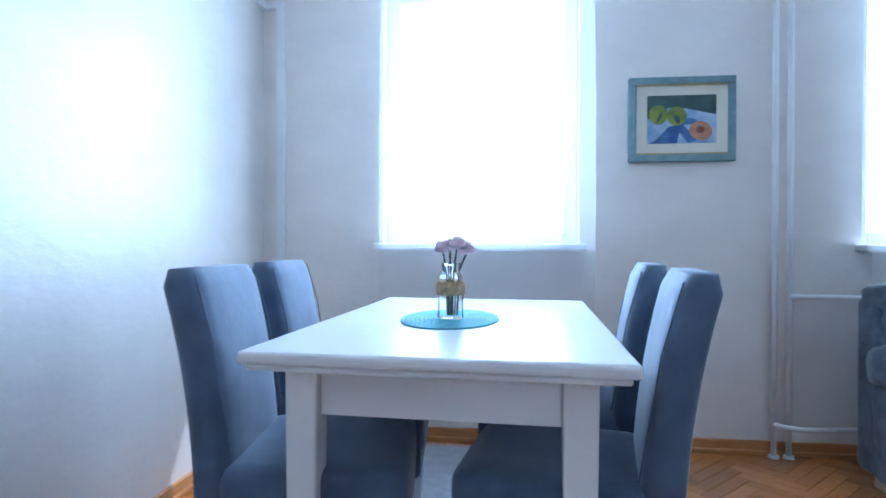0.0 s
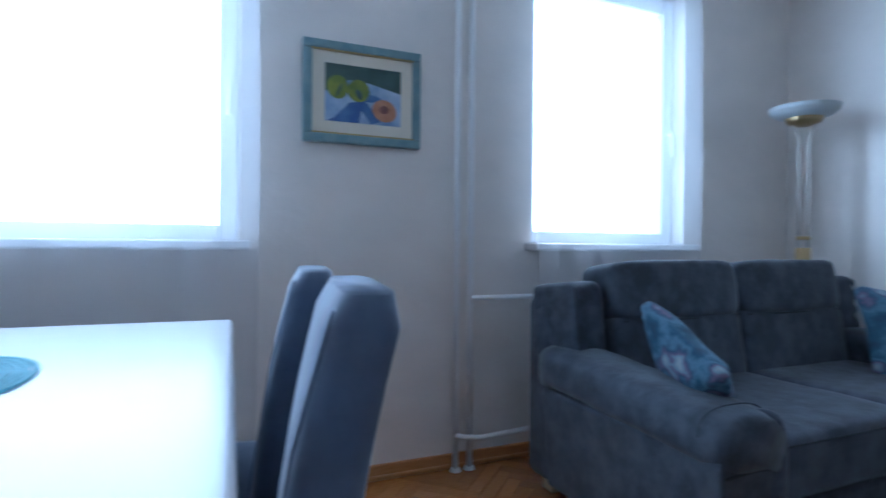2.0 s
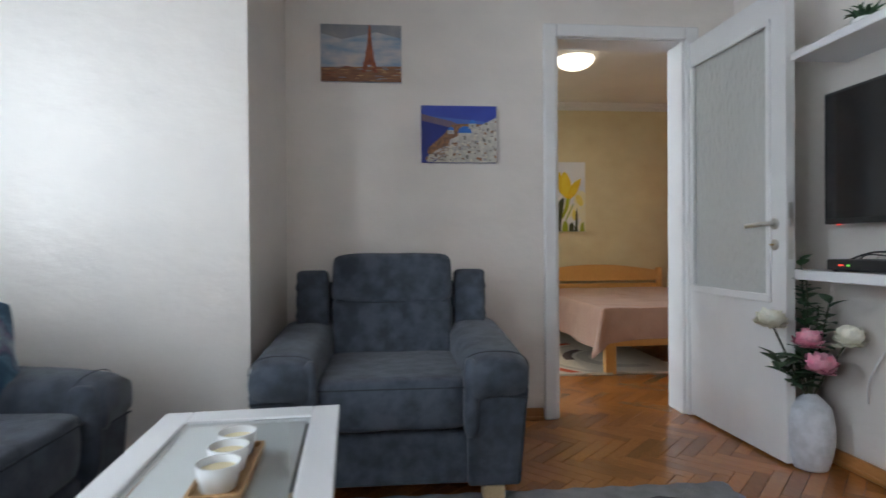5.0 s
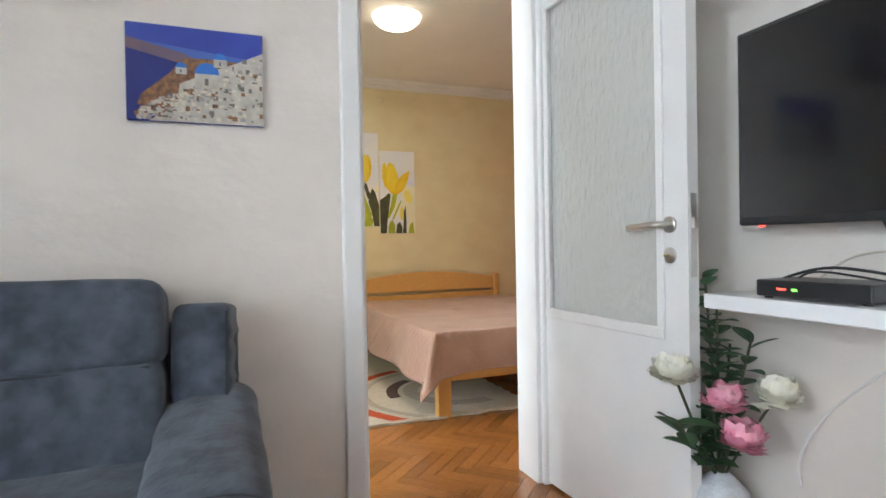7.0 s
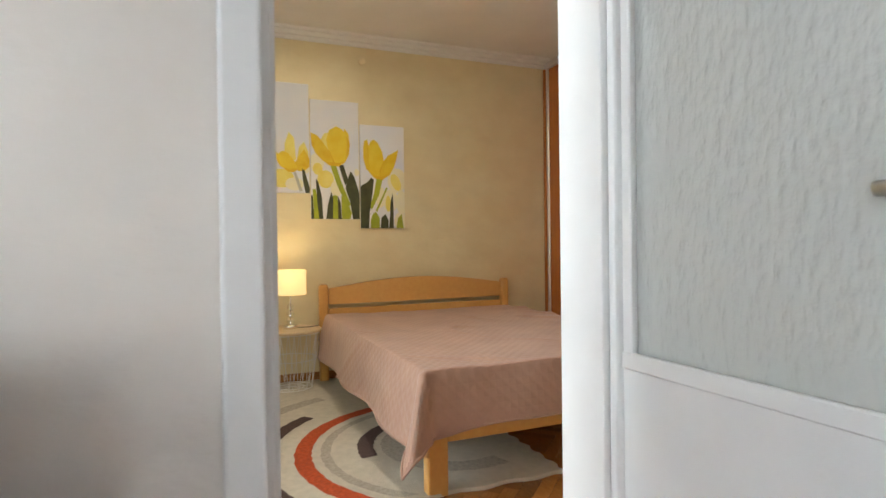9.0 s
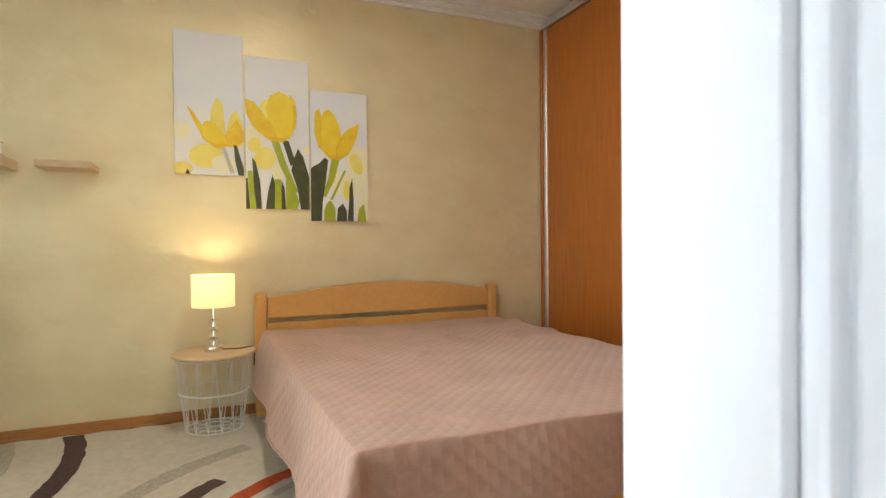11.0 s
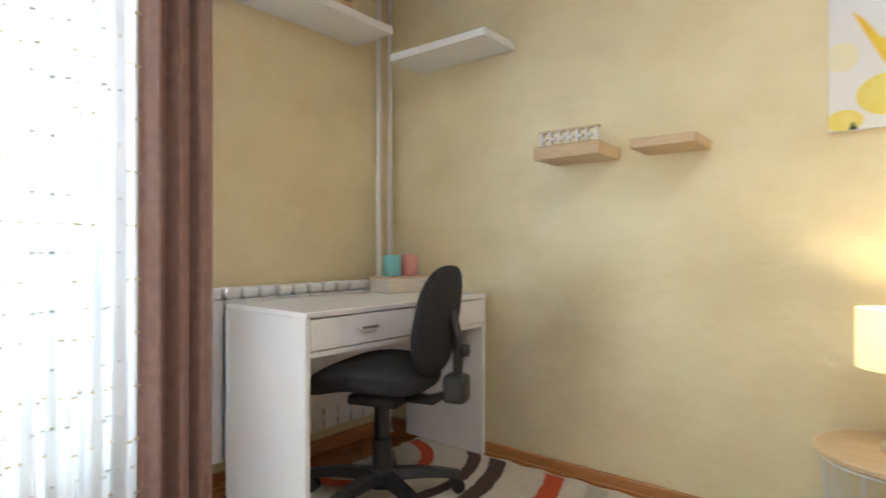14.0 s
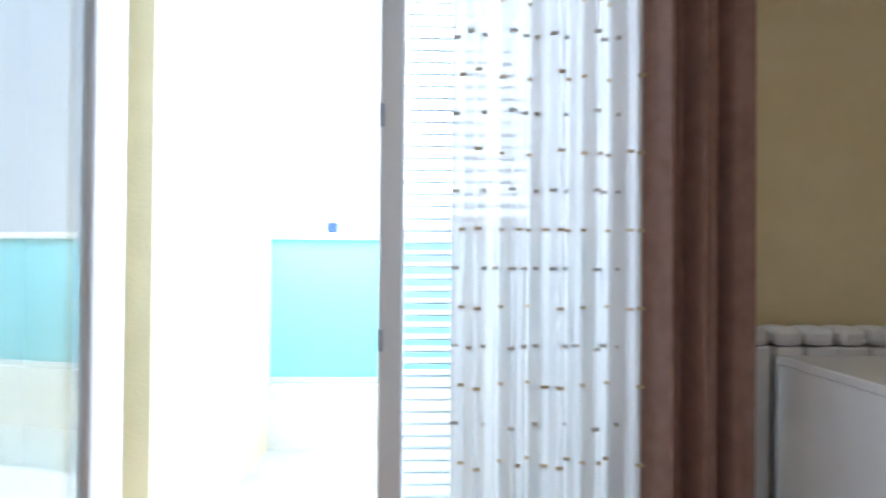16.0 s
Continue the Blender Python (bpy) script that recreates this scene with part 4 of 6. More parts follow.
rug("dining_rug", 0.92, 1.75, 1.92, 3.44, RUG_GREY, "light grey flat-woven rug under the dining table")
rug("dining_rug_border", 1.75, 1.70, 2.02, 3.0, RUG_BLUE, "blue rug strip beside the dining chairs")


def rug_fringe():
    bm = bmesh.new()
    for k in range(110):
        x = 0.93 + k * 0.009
        block(x, 3.44, 0.002, x + 0.005, 3.49 + 0.008 * math.sin(k * 2.3), 0.012, bm=bm)
    tagged(part("rug_fringe", bm, FRINGE), "pinkish knotted fringe of the dining rug", "fringe", kind="stuff")


rug_fringe()
living_rug = rug("living_rug", 3.12, 0.20, 4.73, 2.42, RUG_SLATE, "grey and charcoal shaggy rug under the coffee table")


def rug_patches():
    rnd = random.Random(4)
    for x, y, r in ((4.30, 2.22, 0.13), (3.9, 1.2, 0.2), (3.4, 1.5, 0.16), (4.3, 1.25, 0.15), (4.45, 0.55, 0.17), (3.6, 0.55, 0.2)):
        bm = bmesh.new()
        pts = [(r * (1 + 0.25 * rnd.uniform(-1, 1)) * math.cos(2 * math.pi * k / 24), 1.3 * r * (1 + 0.25 * rnd.uniform(-1, 1)) * math.sin(2 * math.pi * k / 24)) for k in range(24)]
        bm.faces.new([bm.verts.new((px, py, 0)) for px, py in pts])
        ob = part("pile_patch", bm, RUG_BLACK, living_rug, "charcoal pile patch")
        ob.location = (x, y, 0.0185)


rug_patches()

RUG_ARCS = [
    (7.05, -0.35, 0.70, 0.075, 18, 200, RUG_RED, "rust red arc", 0.0186), (7.05, -0.35, 0.42, 0.075, 32, 95, RUG_BROWN, "dark brown arc", 0.0186),
    (7.05, -0.35, 0.30, 0.10, 0, 200, RUG_TAUPE, "taupe arc", 0.0186), (7.05, -0.35, 0.88, 0.075, 42, 170, RUG_BROWN, "dark brown arc", 0.0186),
    (7.05, -0.35, 0.60, 0.045, 20, 170, RUG_TAUPE, "taupe arc", 0.0186), (7.05, -0.35, 1.10, 0.09, 25, 100, RUG_TAUPE, "taupe arc", 0.0186),
    (8.10, 2.40, 0.88, 0.075, 195, 305, RUG_BROWN, "dark brown arc", 0.0189), (8.10, 2.40, 1.13, 0.08, 190, 300, RUG_RED, "rust red arc", 0.0189),
    (8.10, 2.40, 1.30, 0.085, 195, 295, RUG_TAUPE, "taupe arc", 0.0189), (8.10, 2.40, 1.57, 0.085, 200, 290, RUG_BROWN, "dark brown arc", 0.0189),
    (8.20, 2.15, 0.30, 0.06, 180, 400, RUG_RED, "rust red ring", 0.0189), (8.20, 2.20, 0.55, 0.06, 190, 330, RUG_BROWN, "dark brown arc", 0.0189)]

# ---- flat pictures ----


def flat_shape(bm, pts, depth, slot, half_w, half_h):
    """A flat patch of the print: points in the picture's plane, kept inside its edges."""
    vs = []
    for x, z in pts:
        vs.append(bm.verts.new((max(-half_w, min(half_w, x)), -depth, max(-half_h, min(half_h, z)))))
    f = bm.faces.new(vs)
    f.material_index = slot


def oval(cx, cz, rx, rz, n=22, turn=0.0, taper=0.0):
    out = []
    for k in range(n):
        a = 2 * math.pi * k / n
        x, z = rx * math.cos(a), rz * math.sin(a)
        x *= 1 - taper * z / rz
        out.append((cx + x * math.cos(turn) - z * math.sin(turn), cz + x * math.sin(turn) + z * math.cos(turn)))
    return out


def blade(x0, z0, x1, z1, w, bend=0.0, n=8):
    left, right = [], []
    for k in range(n + 1):
        v = k / n
        cx, cz = x0 + (x1 - x0) * v + bend * math.sin(math.pi * v), z0 + (z1 - z0) * v
        h = w / 2 * (1 - v) ** 0.6 + 0.001
        left.append((cx - h, cz))
        right.append((cx + h, cz))
    return left + right[::-1]


def canvas(name, x, y, z, turn, w, h, ground, mats, shapes, label, category="picture", thick=0.02):
    c = thing(name, x, y, z, turn, label, category)
    part("stretched_canvas", block(-w / 2, 0, -h / 2, w / 2, thick, h / 2, 0.002, 1), ground, c)
    bm = bmesh.new()
    step = min(0.00015, 0.006 / len(shapes))
    for k, (slot, pts) in enumerate(shapes):
        flat_shape(bm, pts, 0.0006 + step * k, slot, w / 2, h / 2)
    part("printed_image", bm, mats, c)
    return c


TULIP = [print_ink("yellow", (0.82, 0.62, 0.04), (0.74, 0.46, 0.01), 14), print_ink("pale_yellow", (0.84, 0.74, 0.22), (0.80, 0.66, 0.12), 12), print_ink("amber", (0.70, 0.42, 0.01), (0.78, 0.52, 0.02), 16),
         print_ink("dark_leaf", (0.045, 0.05, 0.022), (0.07, 0.08, 0.03), 14), print_ink("lime", (0.42, 0.46, 0.03), (0.30, 0.36, 0.03), 14), print_ink("haze", (0.46, 0.47, 0.36), (0.52, 0.50, 0.44), 9), print_ink("faint_yellow", (0.84, 0.79, 0.52), (0.82, 0.77, 0.60), 7), print_ink("bright_yellow", (0.84, 0.66, 0.05), (0.80, 0.56, 0.02), 10)]
SKY_PRINT = print_ink("sky_white", (0.82, 0.80, 0.79), (0.70, 0.74, 0.84), 2.2)


def tulip_panels():
    g = "tulip triptych"
    X = 8.598

    def on(w, h, shapes):
        """Shapes in shares of the panel, from its top left corner, as points of its plane."""
        return [(slot, [((u - 0.5) * w, (0.5 - v) * h) for u, v in pts]) for slot, pts in shapes]

    def spot(u, v, ru, rv, turn=0.0):
        return oval(u, v, ru, rv, 20, turn)

    # an open tulip cut by the right edge, blurred ones below
    a = [(6, spot(0.10, 0.70, 0.13, 0.06)), (1, spot(0.45, 0.87, 0.25, 0.085)), (6, spot(0.70, 0.92, 0.18, 0.06)), (1, spot(0.12, 0.96, 0.14, 0.045)), (6, spot(0.93, 0.72, 0.10, 0.10)),
         (1, [(0.50, 0.72), (0.52, 0.55), (0.60, 0.45), (0.70, 0.50), (0.74, 0.70)]), (1, [(0.74, 0.72), (0.80, 0.58), (0.90, 0.53), (0.98, 0.62), (0.97, 0.75), (0.80, 0.80)]),
         (0, [(0.17, 0.52), (0.26, 0.56), (0.40, 0.66), (0.50, 0.72), (0.60, 0.80), (0.55, 0.80), (0.42, 0.76), (0.33, 0.68)]),
         (0, [(0.72, 0.72), (0.80, 0.66), (0.90, 0.60), (1.0, 0.68), (1.0, 0.76), (0.90, 0.80), (0.78, 0.80), (0.70, 0.78)]),
         (7, [(0.38, 0.66), (0.46, 0.62), (0.58, 0.64), (0.72, 0.72), (0.80, 0.78), (0.68, 0.81), (0.58, 0.81), (0.46, 0.77), (0.40, 0.72)]),
         (2, [(0.44, 0.76), (0.58, 0.785), (0.72, 0.775), (0.80, 0.78), (0.68, 0.815), (0.58, 0.81)]), (2, [(0.72, 0.72), (0.735, 0.72), (0.79, 0.78), (0.78, 0.79)]),
         (5, [(0.68, 0.815), (0.73, 0.81), (0.86, 0.98), (0.80, 0.99)]), (3, [(0.85, 0.78), (0.90, 0.79), (1.0, 0.95), (1.0, 1.0), (0.92, 1.0), (0.87, 0.90)]), (3, [(0.15, 1.0), (0.18, 0.965), (0.22, 1.0)])]
    # a tall closed tulip over crossing leaves
    b = [(6, spot(0.12, 0.53, 0.15, 0.08)), (1, spot(0.30, 0.665, 0.17, 0.075)), (6, spot(0.52, 0.74, 0.12, 0.07)), (6, spot(0.95, 0.60, 0.05, 0.03)), (1, spot(0.14, 0.58, 0.10, 0.05)),
         (4, [(0.03, 0.75), (0.10, 0.75), (0.17, 1.0), (0.06, 1.0)]), (4, [(0.44, 0.80), (0.54, 0.80), (0.58, 1.0), (0.44, 1.0)]), (4, [(0.62, 0.80), (0.72, 0.82), (0.84, 0.95), (0.80, 1.0), (0.62, 1.0)]),
         (4, [(0.40, 0.55), (0.52, 0.55), (0.62, 0.68), (0.82, 0.88), (0.75, 0.90), (0.54, 0.72)]), (3, [(0.57, 0.54), (0.67, 0.54), (0.78, 0.68), (0.70, 0.71)]),
         (3, [(0.82, 0.59), (0.90, 0.64), (0.98, 0.75), (1.0, 0.78), (1.0, 1.0), (0.86, 1.0), (0.80, 0.85), (0.71, 0.74), (0.75, 0.66)]),
         (3, [(0.10, 0.66), (0.15, 0.69), (0.22, 0.82), (0.24, 1.0), (0.16, 1.0), (0.12, 0.85)]), (3, [(0.41, 0.77), (0.45, 0.83), (0.44, 1.0), (0.30, 1.0), (0.34, 0.88)]), (3, [(0.0, 0.80), (0.03, 0.80), (0.06, 1.0), (0.0, 1.0)]), (3, [(0.55, 0.80), (0.60, 0.86), (0.62, 1.0), (0.55, 1.0)]),
         (1, [(0.20, 0.34), (0.28, 0.28), (0.38, 0.27), (0.38, 0.44), (0.26, 0.40)]), (0, [(0.0, 0.28), (0.14, 0.30), (0.26, 0.36), (0.36, 0.42), (0.44, 0.50), (0.48, 0.55), (0.36, 0.545), (0.22, 0.50), (0.10, 0.45), (0.02, 0.38)]),
         (0, [(0.70, 0.23), (0.78, 0.27), (0.81, 0.36), (0.79, 0.45), (0.70, 0.52), (0.58, 0.55), (0.60, 0.40)]),
         (7, [(0.36, 0.42), (0.32, 0.33), (0.38, 0.25), (0.53, 0.215), (0.66, 0.24), (0.74, 0.30), (0.76, 0.40), (0.70, 0.50), (0.58, 0.55), (0.48, 0.55), (0.42, 0.50)]),
         (2, [(0.28, 0.515), (0.42, 0.52), (0.58, 0.525), (0.72, 0.50), (0.58, 0.555), (0.40, 0.55)]), (2, [(0.36, 0.42), (0.38, 0.42), (0.50, 0.53), (0.47, 0.54)]), (2, [(0.745, 0.30), (0.765, 0.31), (0.77, 0.42), (0.71, 0.50), (0.75, 0.40)])]
    # a closed tulip with one petal bent outwards
    c = [(6, spot(0.83, 0.53, 0.22, 0.12)), (1, spot(0.80, 0.55, 0.13, 0.07, 0.4)), (6, spot(0.68, 0.73, 0.17, 0.11)), (6, spot(0.93, 0.75, 0.12, 0.12)), (6, spot(0.45, 0.70, 0.11, 0.10)), (1, spot(0.62, 0.76, 0.06, 0.08)), (6, spot(0.90, 0.93, 0.14, 0.09)), (4, [(0.80, 1.0), (0.84, 0.90), (0.93, 0.86), (0.97, 1.0)]),
         (4, [(0.58, 0.60), (0.61, 0.61), (0.37, 0.84), (0.33, 0.83)]), (4, [(0.36, 0.52), (0.50, 0.52), (0.41, 0.68), (0.25, 0.82), (0.20, 0.80), (0.30, 0.66)]),
         (3, [(0.0, 0.60), (0.05, 0.58), (0.14, 0.56), (0.24, 0.51), (0.30, 0.53), (0.26, 0.68), (0.20, 0.85), (0.18, 1.0), (0.0, 1.0)]), (4, [(0.22, 0.92), (0.27, 0.86), (0.34, 0.84), (0.42, 0.90), (0.42, 1.0), (0.22, 1.0)]),
         (3, [(0.46, 0.90), (0.55, 0.86), (0.62, 0.92), (0.62, 1.0), (0.44, 1.0)]), (3, [(0.67, 0.74), (0.72, 0.66), (0.74, 0.82), (0.74, 1.0), (0.63, 1.0), (0.66, 0.85)]),
         (0, [(0.09, 0.16), (0.16, 0.14), (0.20, 0.22), (0.19, 0.35), (0.24, 0.47), (0.13, 0.43), (0.07, 0.33), (0.07, 0.22)]),
         (7, [(0.17, 0.22), (0.23, 0.16), (0.30, 0.14), (0.40, 0.17), (0.50, 0.26), (0.53, 0.34), (0.46, 0.44), (0.43, 0.52), (0.30, 0.51), (0.20, 0.46), (0.17, 0.34)]),
         (0, [(0.86, 0.23), (0.82, 0.32), (0.76, 0.40), (0.66, 0.48), (0.50, 0.525), (0.42, 0.52), (0.44, 0.42), (0.52, 0.35), (0.62, 0.29), (0.74, 0.26)]),
         (2, [(0.20, 0.45), (0.34, 0.49), (0.48, 0.495), (0.68, 0.46), (0.50, 0.53), (0.34, 0.52)]), (2, [(0.52, 0.34), (0.54, 0.34), (0.46, 0.44), (0.44, 0.50), (0.43, 0.44)]), (2, [(0.165, 0.22), (0.18, 0.22), (0.185, 0.36), (0.22, 0.46), (0.175, 0.36)])]
    panels = ((0.262, 1.71, 0.345, 0.765, a, "one open yellow tulip"), (-0.092, 1.568, 0.345, 0.845, b, "a tall yellow tulip and leaves"), (-0.441, 1.458, 0.335, 0.755, c, "a yellow tulip against white sky"))
    for y, z, w, h, shapes, which in panels:
        tagged(canvas("tulip_canvas", X, y, z, -90, w, h, SKY_PRINT, TULIP, on(w, h, shapes), "canvas panel showing " + which), group=g)


tulip_panels()


def island_canvas():
    rnd = random.Random(7)
    mats = [print_ink("deep_blue", (0.03, 0.05, 0.36), (0.05, 0.09, 0.45), 5), print_ink("sea", (0.025, 0.04, 0.28), (0.02, 0.03, 0.20), 9), print_ink("cliff", (0.40, 0.19, 0.08), (0.13, 0.07, 0.05), 60), print_ink("limewash", (0.66, 0.62, 0.54), (0.48, 0.45, 0.40), 30),
            print_ink("dome_blue", (0.03, 0.16, 0.58), (0.05, 0.22, 0.66), 20), print_ink("shadow", (0.14, 0.13, 0.13), (0.25, 0.22, 0.18), 40), print_ink("far_hill", (0.16, 0.12, 0.20), (0.22, 0.14, 0.16), 18), print_ink("pale_sky", (0.10, 0.20, 0.56), (0.06, 0.12, 0.46), 4), print_ink("sunlit_wall", (0.76, 0.72, 0.62), (0.70, 0.62, 0.48), 30), print_ink("shaded_wall", (0.34, 0.34, 0.40), (0.42, 0.36, 0.30), 40)]
    s = [(7, [(-0.2, -0.02), (0.2, -0.02), (0.2, 0.06), (-0.2, 0.10)]), (1, [(-0.2, -0.16), (0.05, -0.16), (0.05, 0.045), (-0.2, 0.075)]), (6, [(-0.2, 0.07), (-0.05, 0.035), (0.0, 0.05), (-0.04, 0.068), (-0.12, 0.085), (-0.2, 0.105)]),
         (2, [(-0.17, -0.10), (-0.10, -0.14), (0.2, -0.05), (0.2, 0.05), (0.02, 0.055), (-0.04, 0.05), (-0.08, 0.0), (-0.16, -0.07)]), (3, [(-0.14, -0.16), (-0.06, -0.10), (-0.05, -0.03), (0.05, 0.02), (0.12, 0.05), (0.2, 0.09), (0.2, -0.16)])]
    for k in range(330):
        x = rnd.uniform(-0.17, 0.195)
        z = rnd.uniform(-0.148, max(-0.12, -0.10 + 0.55 * (x + 0.13)))
        w, h = rnd.uniform(0.004, 0.018), rnd.uniform(0.004, 0.015)
        s.append((rnd.choice((3, 3, 3, 5, 8, 8, 9, 2)), [(x - w / 2, z), (x + w / 2, z), (x + w / 2, z + h), (x - w / 2, z + h)]))
    for cx, cz, r in ((0.03, 0.005, 0.036), (0.07, 0.055, 0.02), (-0.045, 0.02, 0.016)):
        s.append((3, [(cx - r, cz - 1.3 * r), (cx + r, cz - 1.3 * r), (cx + r, cz), (cx - r, cz)]))
        s.append((5, [(cx - 0.2 * r, cz - 1.0 * r), (cx + 0.1 * r, cz - 1.0 * r), (cx + 0.1 * r, cz - 0.4 * r), (cx - 0.2 * r, cz - 0.4 * r)]))
        s.append((4, [(cx + r * math.cos(a * math.pi / 12), cz + r * math.sin(a * math.pi / 12)) for a in range(13)]))
    canvas("island_canvas", 5.598, 1.12, 1.527, -90, 0.40, 0.30, mats[0], mats, s, "canvas print of white houses and blue domes above the sea")


island_canvas()


def tower_canvas():
    rnd = random.Random(9)
    mats = [print_ink("cloud", (0.62, 0.56, 0.52), (0.22, 0.32, 0.46), 7, (1, 1, 3)), print_ink("iron", (0.40, 0.11, 0.04), (0.22, 0.06, 0.03), 30), print_ink("street", (0.20, 0.09, 0.05), (0.32, 0.15, 0.07), 18, (1, 1, 5)), print_ink("storm", (0.20, 0.23, 0.28), (0.35, 0.33, 0.32), 8), print_ink("window_glow", (0.6, 0.36, 0.16), (0.4, 0.2, 0.1), 30)]
    s = [(3, [(-0.21, 0.15), (0.21, 0.15), (0.21, 0.08), (0.08, 0.11), (-0.1, 0.07), (-0.21, 0.10)]), (2, [(-0.21, -0.15), (0.21, -0.15), (0.21, -0.065), (-0.21, -0.075)])]
    s.append((1, [(0.0, -0.10), (0.02, -0.10), (0.035, -0.06), (0.05, -0.06), (0.065, -0.10), (0.085, -0.10), (0.065, -0.02), (0.055, 0.05), (0.048, 0.148), (0.04, 0.148), (0.032, 0.05), (0.02, -0.02)]))
    for z, h in ((-0.055, 0.034), (0.0, 0.022)):
        s.append((1, [(0.042 - h, z), (0.042 + h, z), (0.042 + h, z + 0.008), (0.042 - h, z + 0.008)]))
    for k in range(40):
        x, z = rnd.uniform(-0.2, 0.2), rnd.uniform(-0.145, -0.07)
        s.append((rnd.choice((4, 3, 1)), [(x, z), (x + rnd.uniform(0.01, 0.05), z), (x + 0.03, z + 0.004), (x, z + 0.004)]))
    canvas("tower_canvas", 5.598, 1.63, 1.942, -90, 0.415, 0.295, mats[0], mats, s, "canvas print of an iron tower under clouds")


tower_canvas()


def fruit_picture():
    f = thing("framed_picture", 2.322, 3.545, 1.553, 0, "framed fruit still life in a teal and gold frame", "picture")
    W, H = 0.48, 0.395
    for a in ((-W / 2, W / 2, H / 2 - 0.035, H / 2), (-W / 2, W / 2, -H / 2, -H / 2 + 0.035)):
        part("frame_rail", block(a[0], -0.004, a[2], a[1], 0.03, a[3], 0.006), FRAME_TEAL, f)
        part("gilt_slip", block(a[0] + 0.033, -0.001, a[2] - 0.005 if a[2] > 0 else a[3] - 0.001, a[1] - 0.033, 0.02, a[2] + 0.001 if a[2] > 0 else a[3] + 0.005), FRAME_GOLD, f)
    for s in (-1, 1):
        x = s * (W / 2 - 0.0175)
        part("frame_rail", block(x - 0.0175, -0.004, -H / 2 + 0.035, x + 0.0175, 0.03, H / 2 - 0.035, 0.006), FRAME_TEAL, f)
    part("passepartout", block(-W / 2 + 0.035, 0.008, -H / 2 + 0.035, W / 2 - 0.035, 0.02, H / 2 - 0.035), PASSE, f, "cream mount board")
    mats = [print_ink("dark_green", (0.03, 0.06, 0.05), (0.06, 0.11, 0.10), 12), print_ink("cloth_white", (0.46, 0.54, 0.66), (0.18, 0.28, 0.48), 12), print_ink("cloth_blue", (0.04, 0.09, 0.26), (0.10, 0.2, 0.42), 16), print_ink("quince", (0.26, 0.30, 0.04), (0.12, 0.17, 0.03), 18), print_ink("flesh", (0.52, 0.27, 0.16), (0.40, 0.17, 0.08), 24), print_ink("seed", (0.14, 0.05, 0.04), (0.3, 0.12, 0.08), 40)]
    w, h = 0.31, 0.225
    s = [(0, [(-w / 2, -h / 2), (w / 2, -h / 2), (w / 2, h / 2), (-w / 2, h / 2)]), (1, [(-w / 2, -h / 2), (w / 2, -h / 2), (w / 2, 0.02), (0.02, 0.05), (-0.06, 0.055), (-w / 2, 0.0)]), (2, [(-w / 2, -h / 2), (-0.02, -h / 2), (0.0, -0.02), (-0.06, -0.035), (-0.12, -0.10)]), (2, [(0.0, -0.015), (0.07, -0.10), (0.03, -h / 2), (-0.01, -0.06)]), (2, oval(0.01, -0.01, 0.06, 0.016)),
         (3, oval(-0.105, 0.022, 0.042, 0.046)), (3, oval(-0.022, 0.015, 0.045, 0.044)), (0, oval(-0.02, 0.0, 0.012, 0.022, 10, 0.5)), (0, oval(-0.1, 0.01, 0.006, 0.03, 10, -0.4)), (4, oval(0.085, -0.055, 0.052, 0.044, turn=-0.3)), (5, oval(0.083, -0.05, 0.02, 0.017))]
    bm = bmesh.new()
    for k, (slot, pts) in enumerate(s):
        flat_shape(bm, pts, -0.0075 + 0.0003 * k, slot, w / 2, h / 2)
    part("painting", bm, mats, f, "green quinces on blue and white cloth")


fruit_picture()

# ---- television wall ----


def wall_shelf(name, x0, y0, x1, y1, z0, z1, mat, label, group=""):
    s = thing(name, (x0 + x1) / 2, (y0 + y1) / 2, z0, 0, label, "shelf", group)
    part("shelf_board", block(-(x1 - x0) / 2, -(y1 - y0) / 2, 0, (x1 - x0) / 2, (y1 - y0) / 2, z1 - z0, 0.003, 1), mat, s)
    return s


wall_shelf("wall_shelf", 3.55, -0.42, 4.82, -0.165, 0.792, 0.832, LACQUER, "thick white floating shelf under the television", "television shelves")
wall_shelf("wall_shelf", 3.55, -0.42, 4.84, -0.165, 1.688, 1.722, LACQUER, "thick white floating shelf over the television", "television shelves")


def television():
    t = thing("television", 4.35, -0.30, 1.015, 0, "black flat-screen television mounted on the wall", "television")
    part("body", block(-0.46, -0.03, 0, 0.46, 0.012, 0.53, 0.006), BLACK_PLASTIC, t)
    part("screen", block(-0.448, 0.012, 0.022, 0.448, 0.0145, 0.518), SCREEN, t, "dark glossy screen")
    part("led", block(0.385, 0.002, -0.005, 0.400, 0.008, -0.001), RED_LED, t, "red standby light")
    part("wall_mount", block(-0.12, -0.118, 0.12, 0.12, -0.03, 0.40, 0.004), BLACK_PLASTIC, t)


television()


def set_top_box():
    b = thing("set_top_box", 4.55, -0.275, 0.832, 4, "small black set-top box with red and green display", "receiver")
    part("body", block(-0.13, -0.08, 0.006, 0.13, 0.08, 0.046, 0.004), BLACK_PLASTIC, b)
    for x in (-0.11, 0.11):
        for y in (-0.06, 0.06):
            part("foot", lathe([(0.01, 0), (0.01, 0.007)], 10, (x, y, 0)), BLACK_PLASTIC, b)
    part("red_display", block(0.055, 0.08, 0.023, 0.075, 0.0815, 0.027), RED_LED, b)
    part("green_display", block(0.028, 0.08, 0.022, 0.040, 0.0815, 0.027), GREEN_LED, b)


set_top_box()


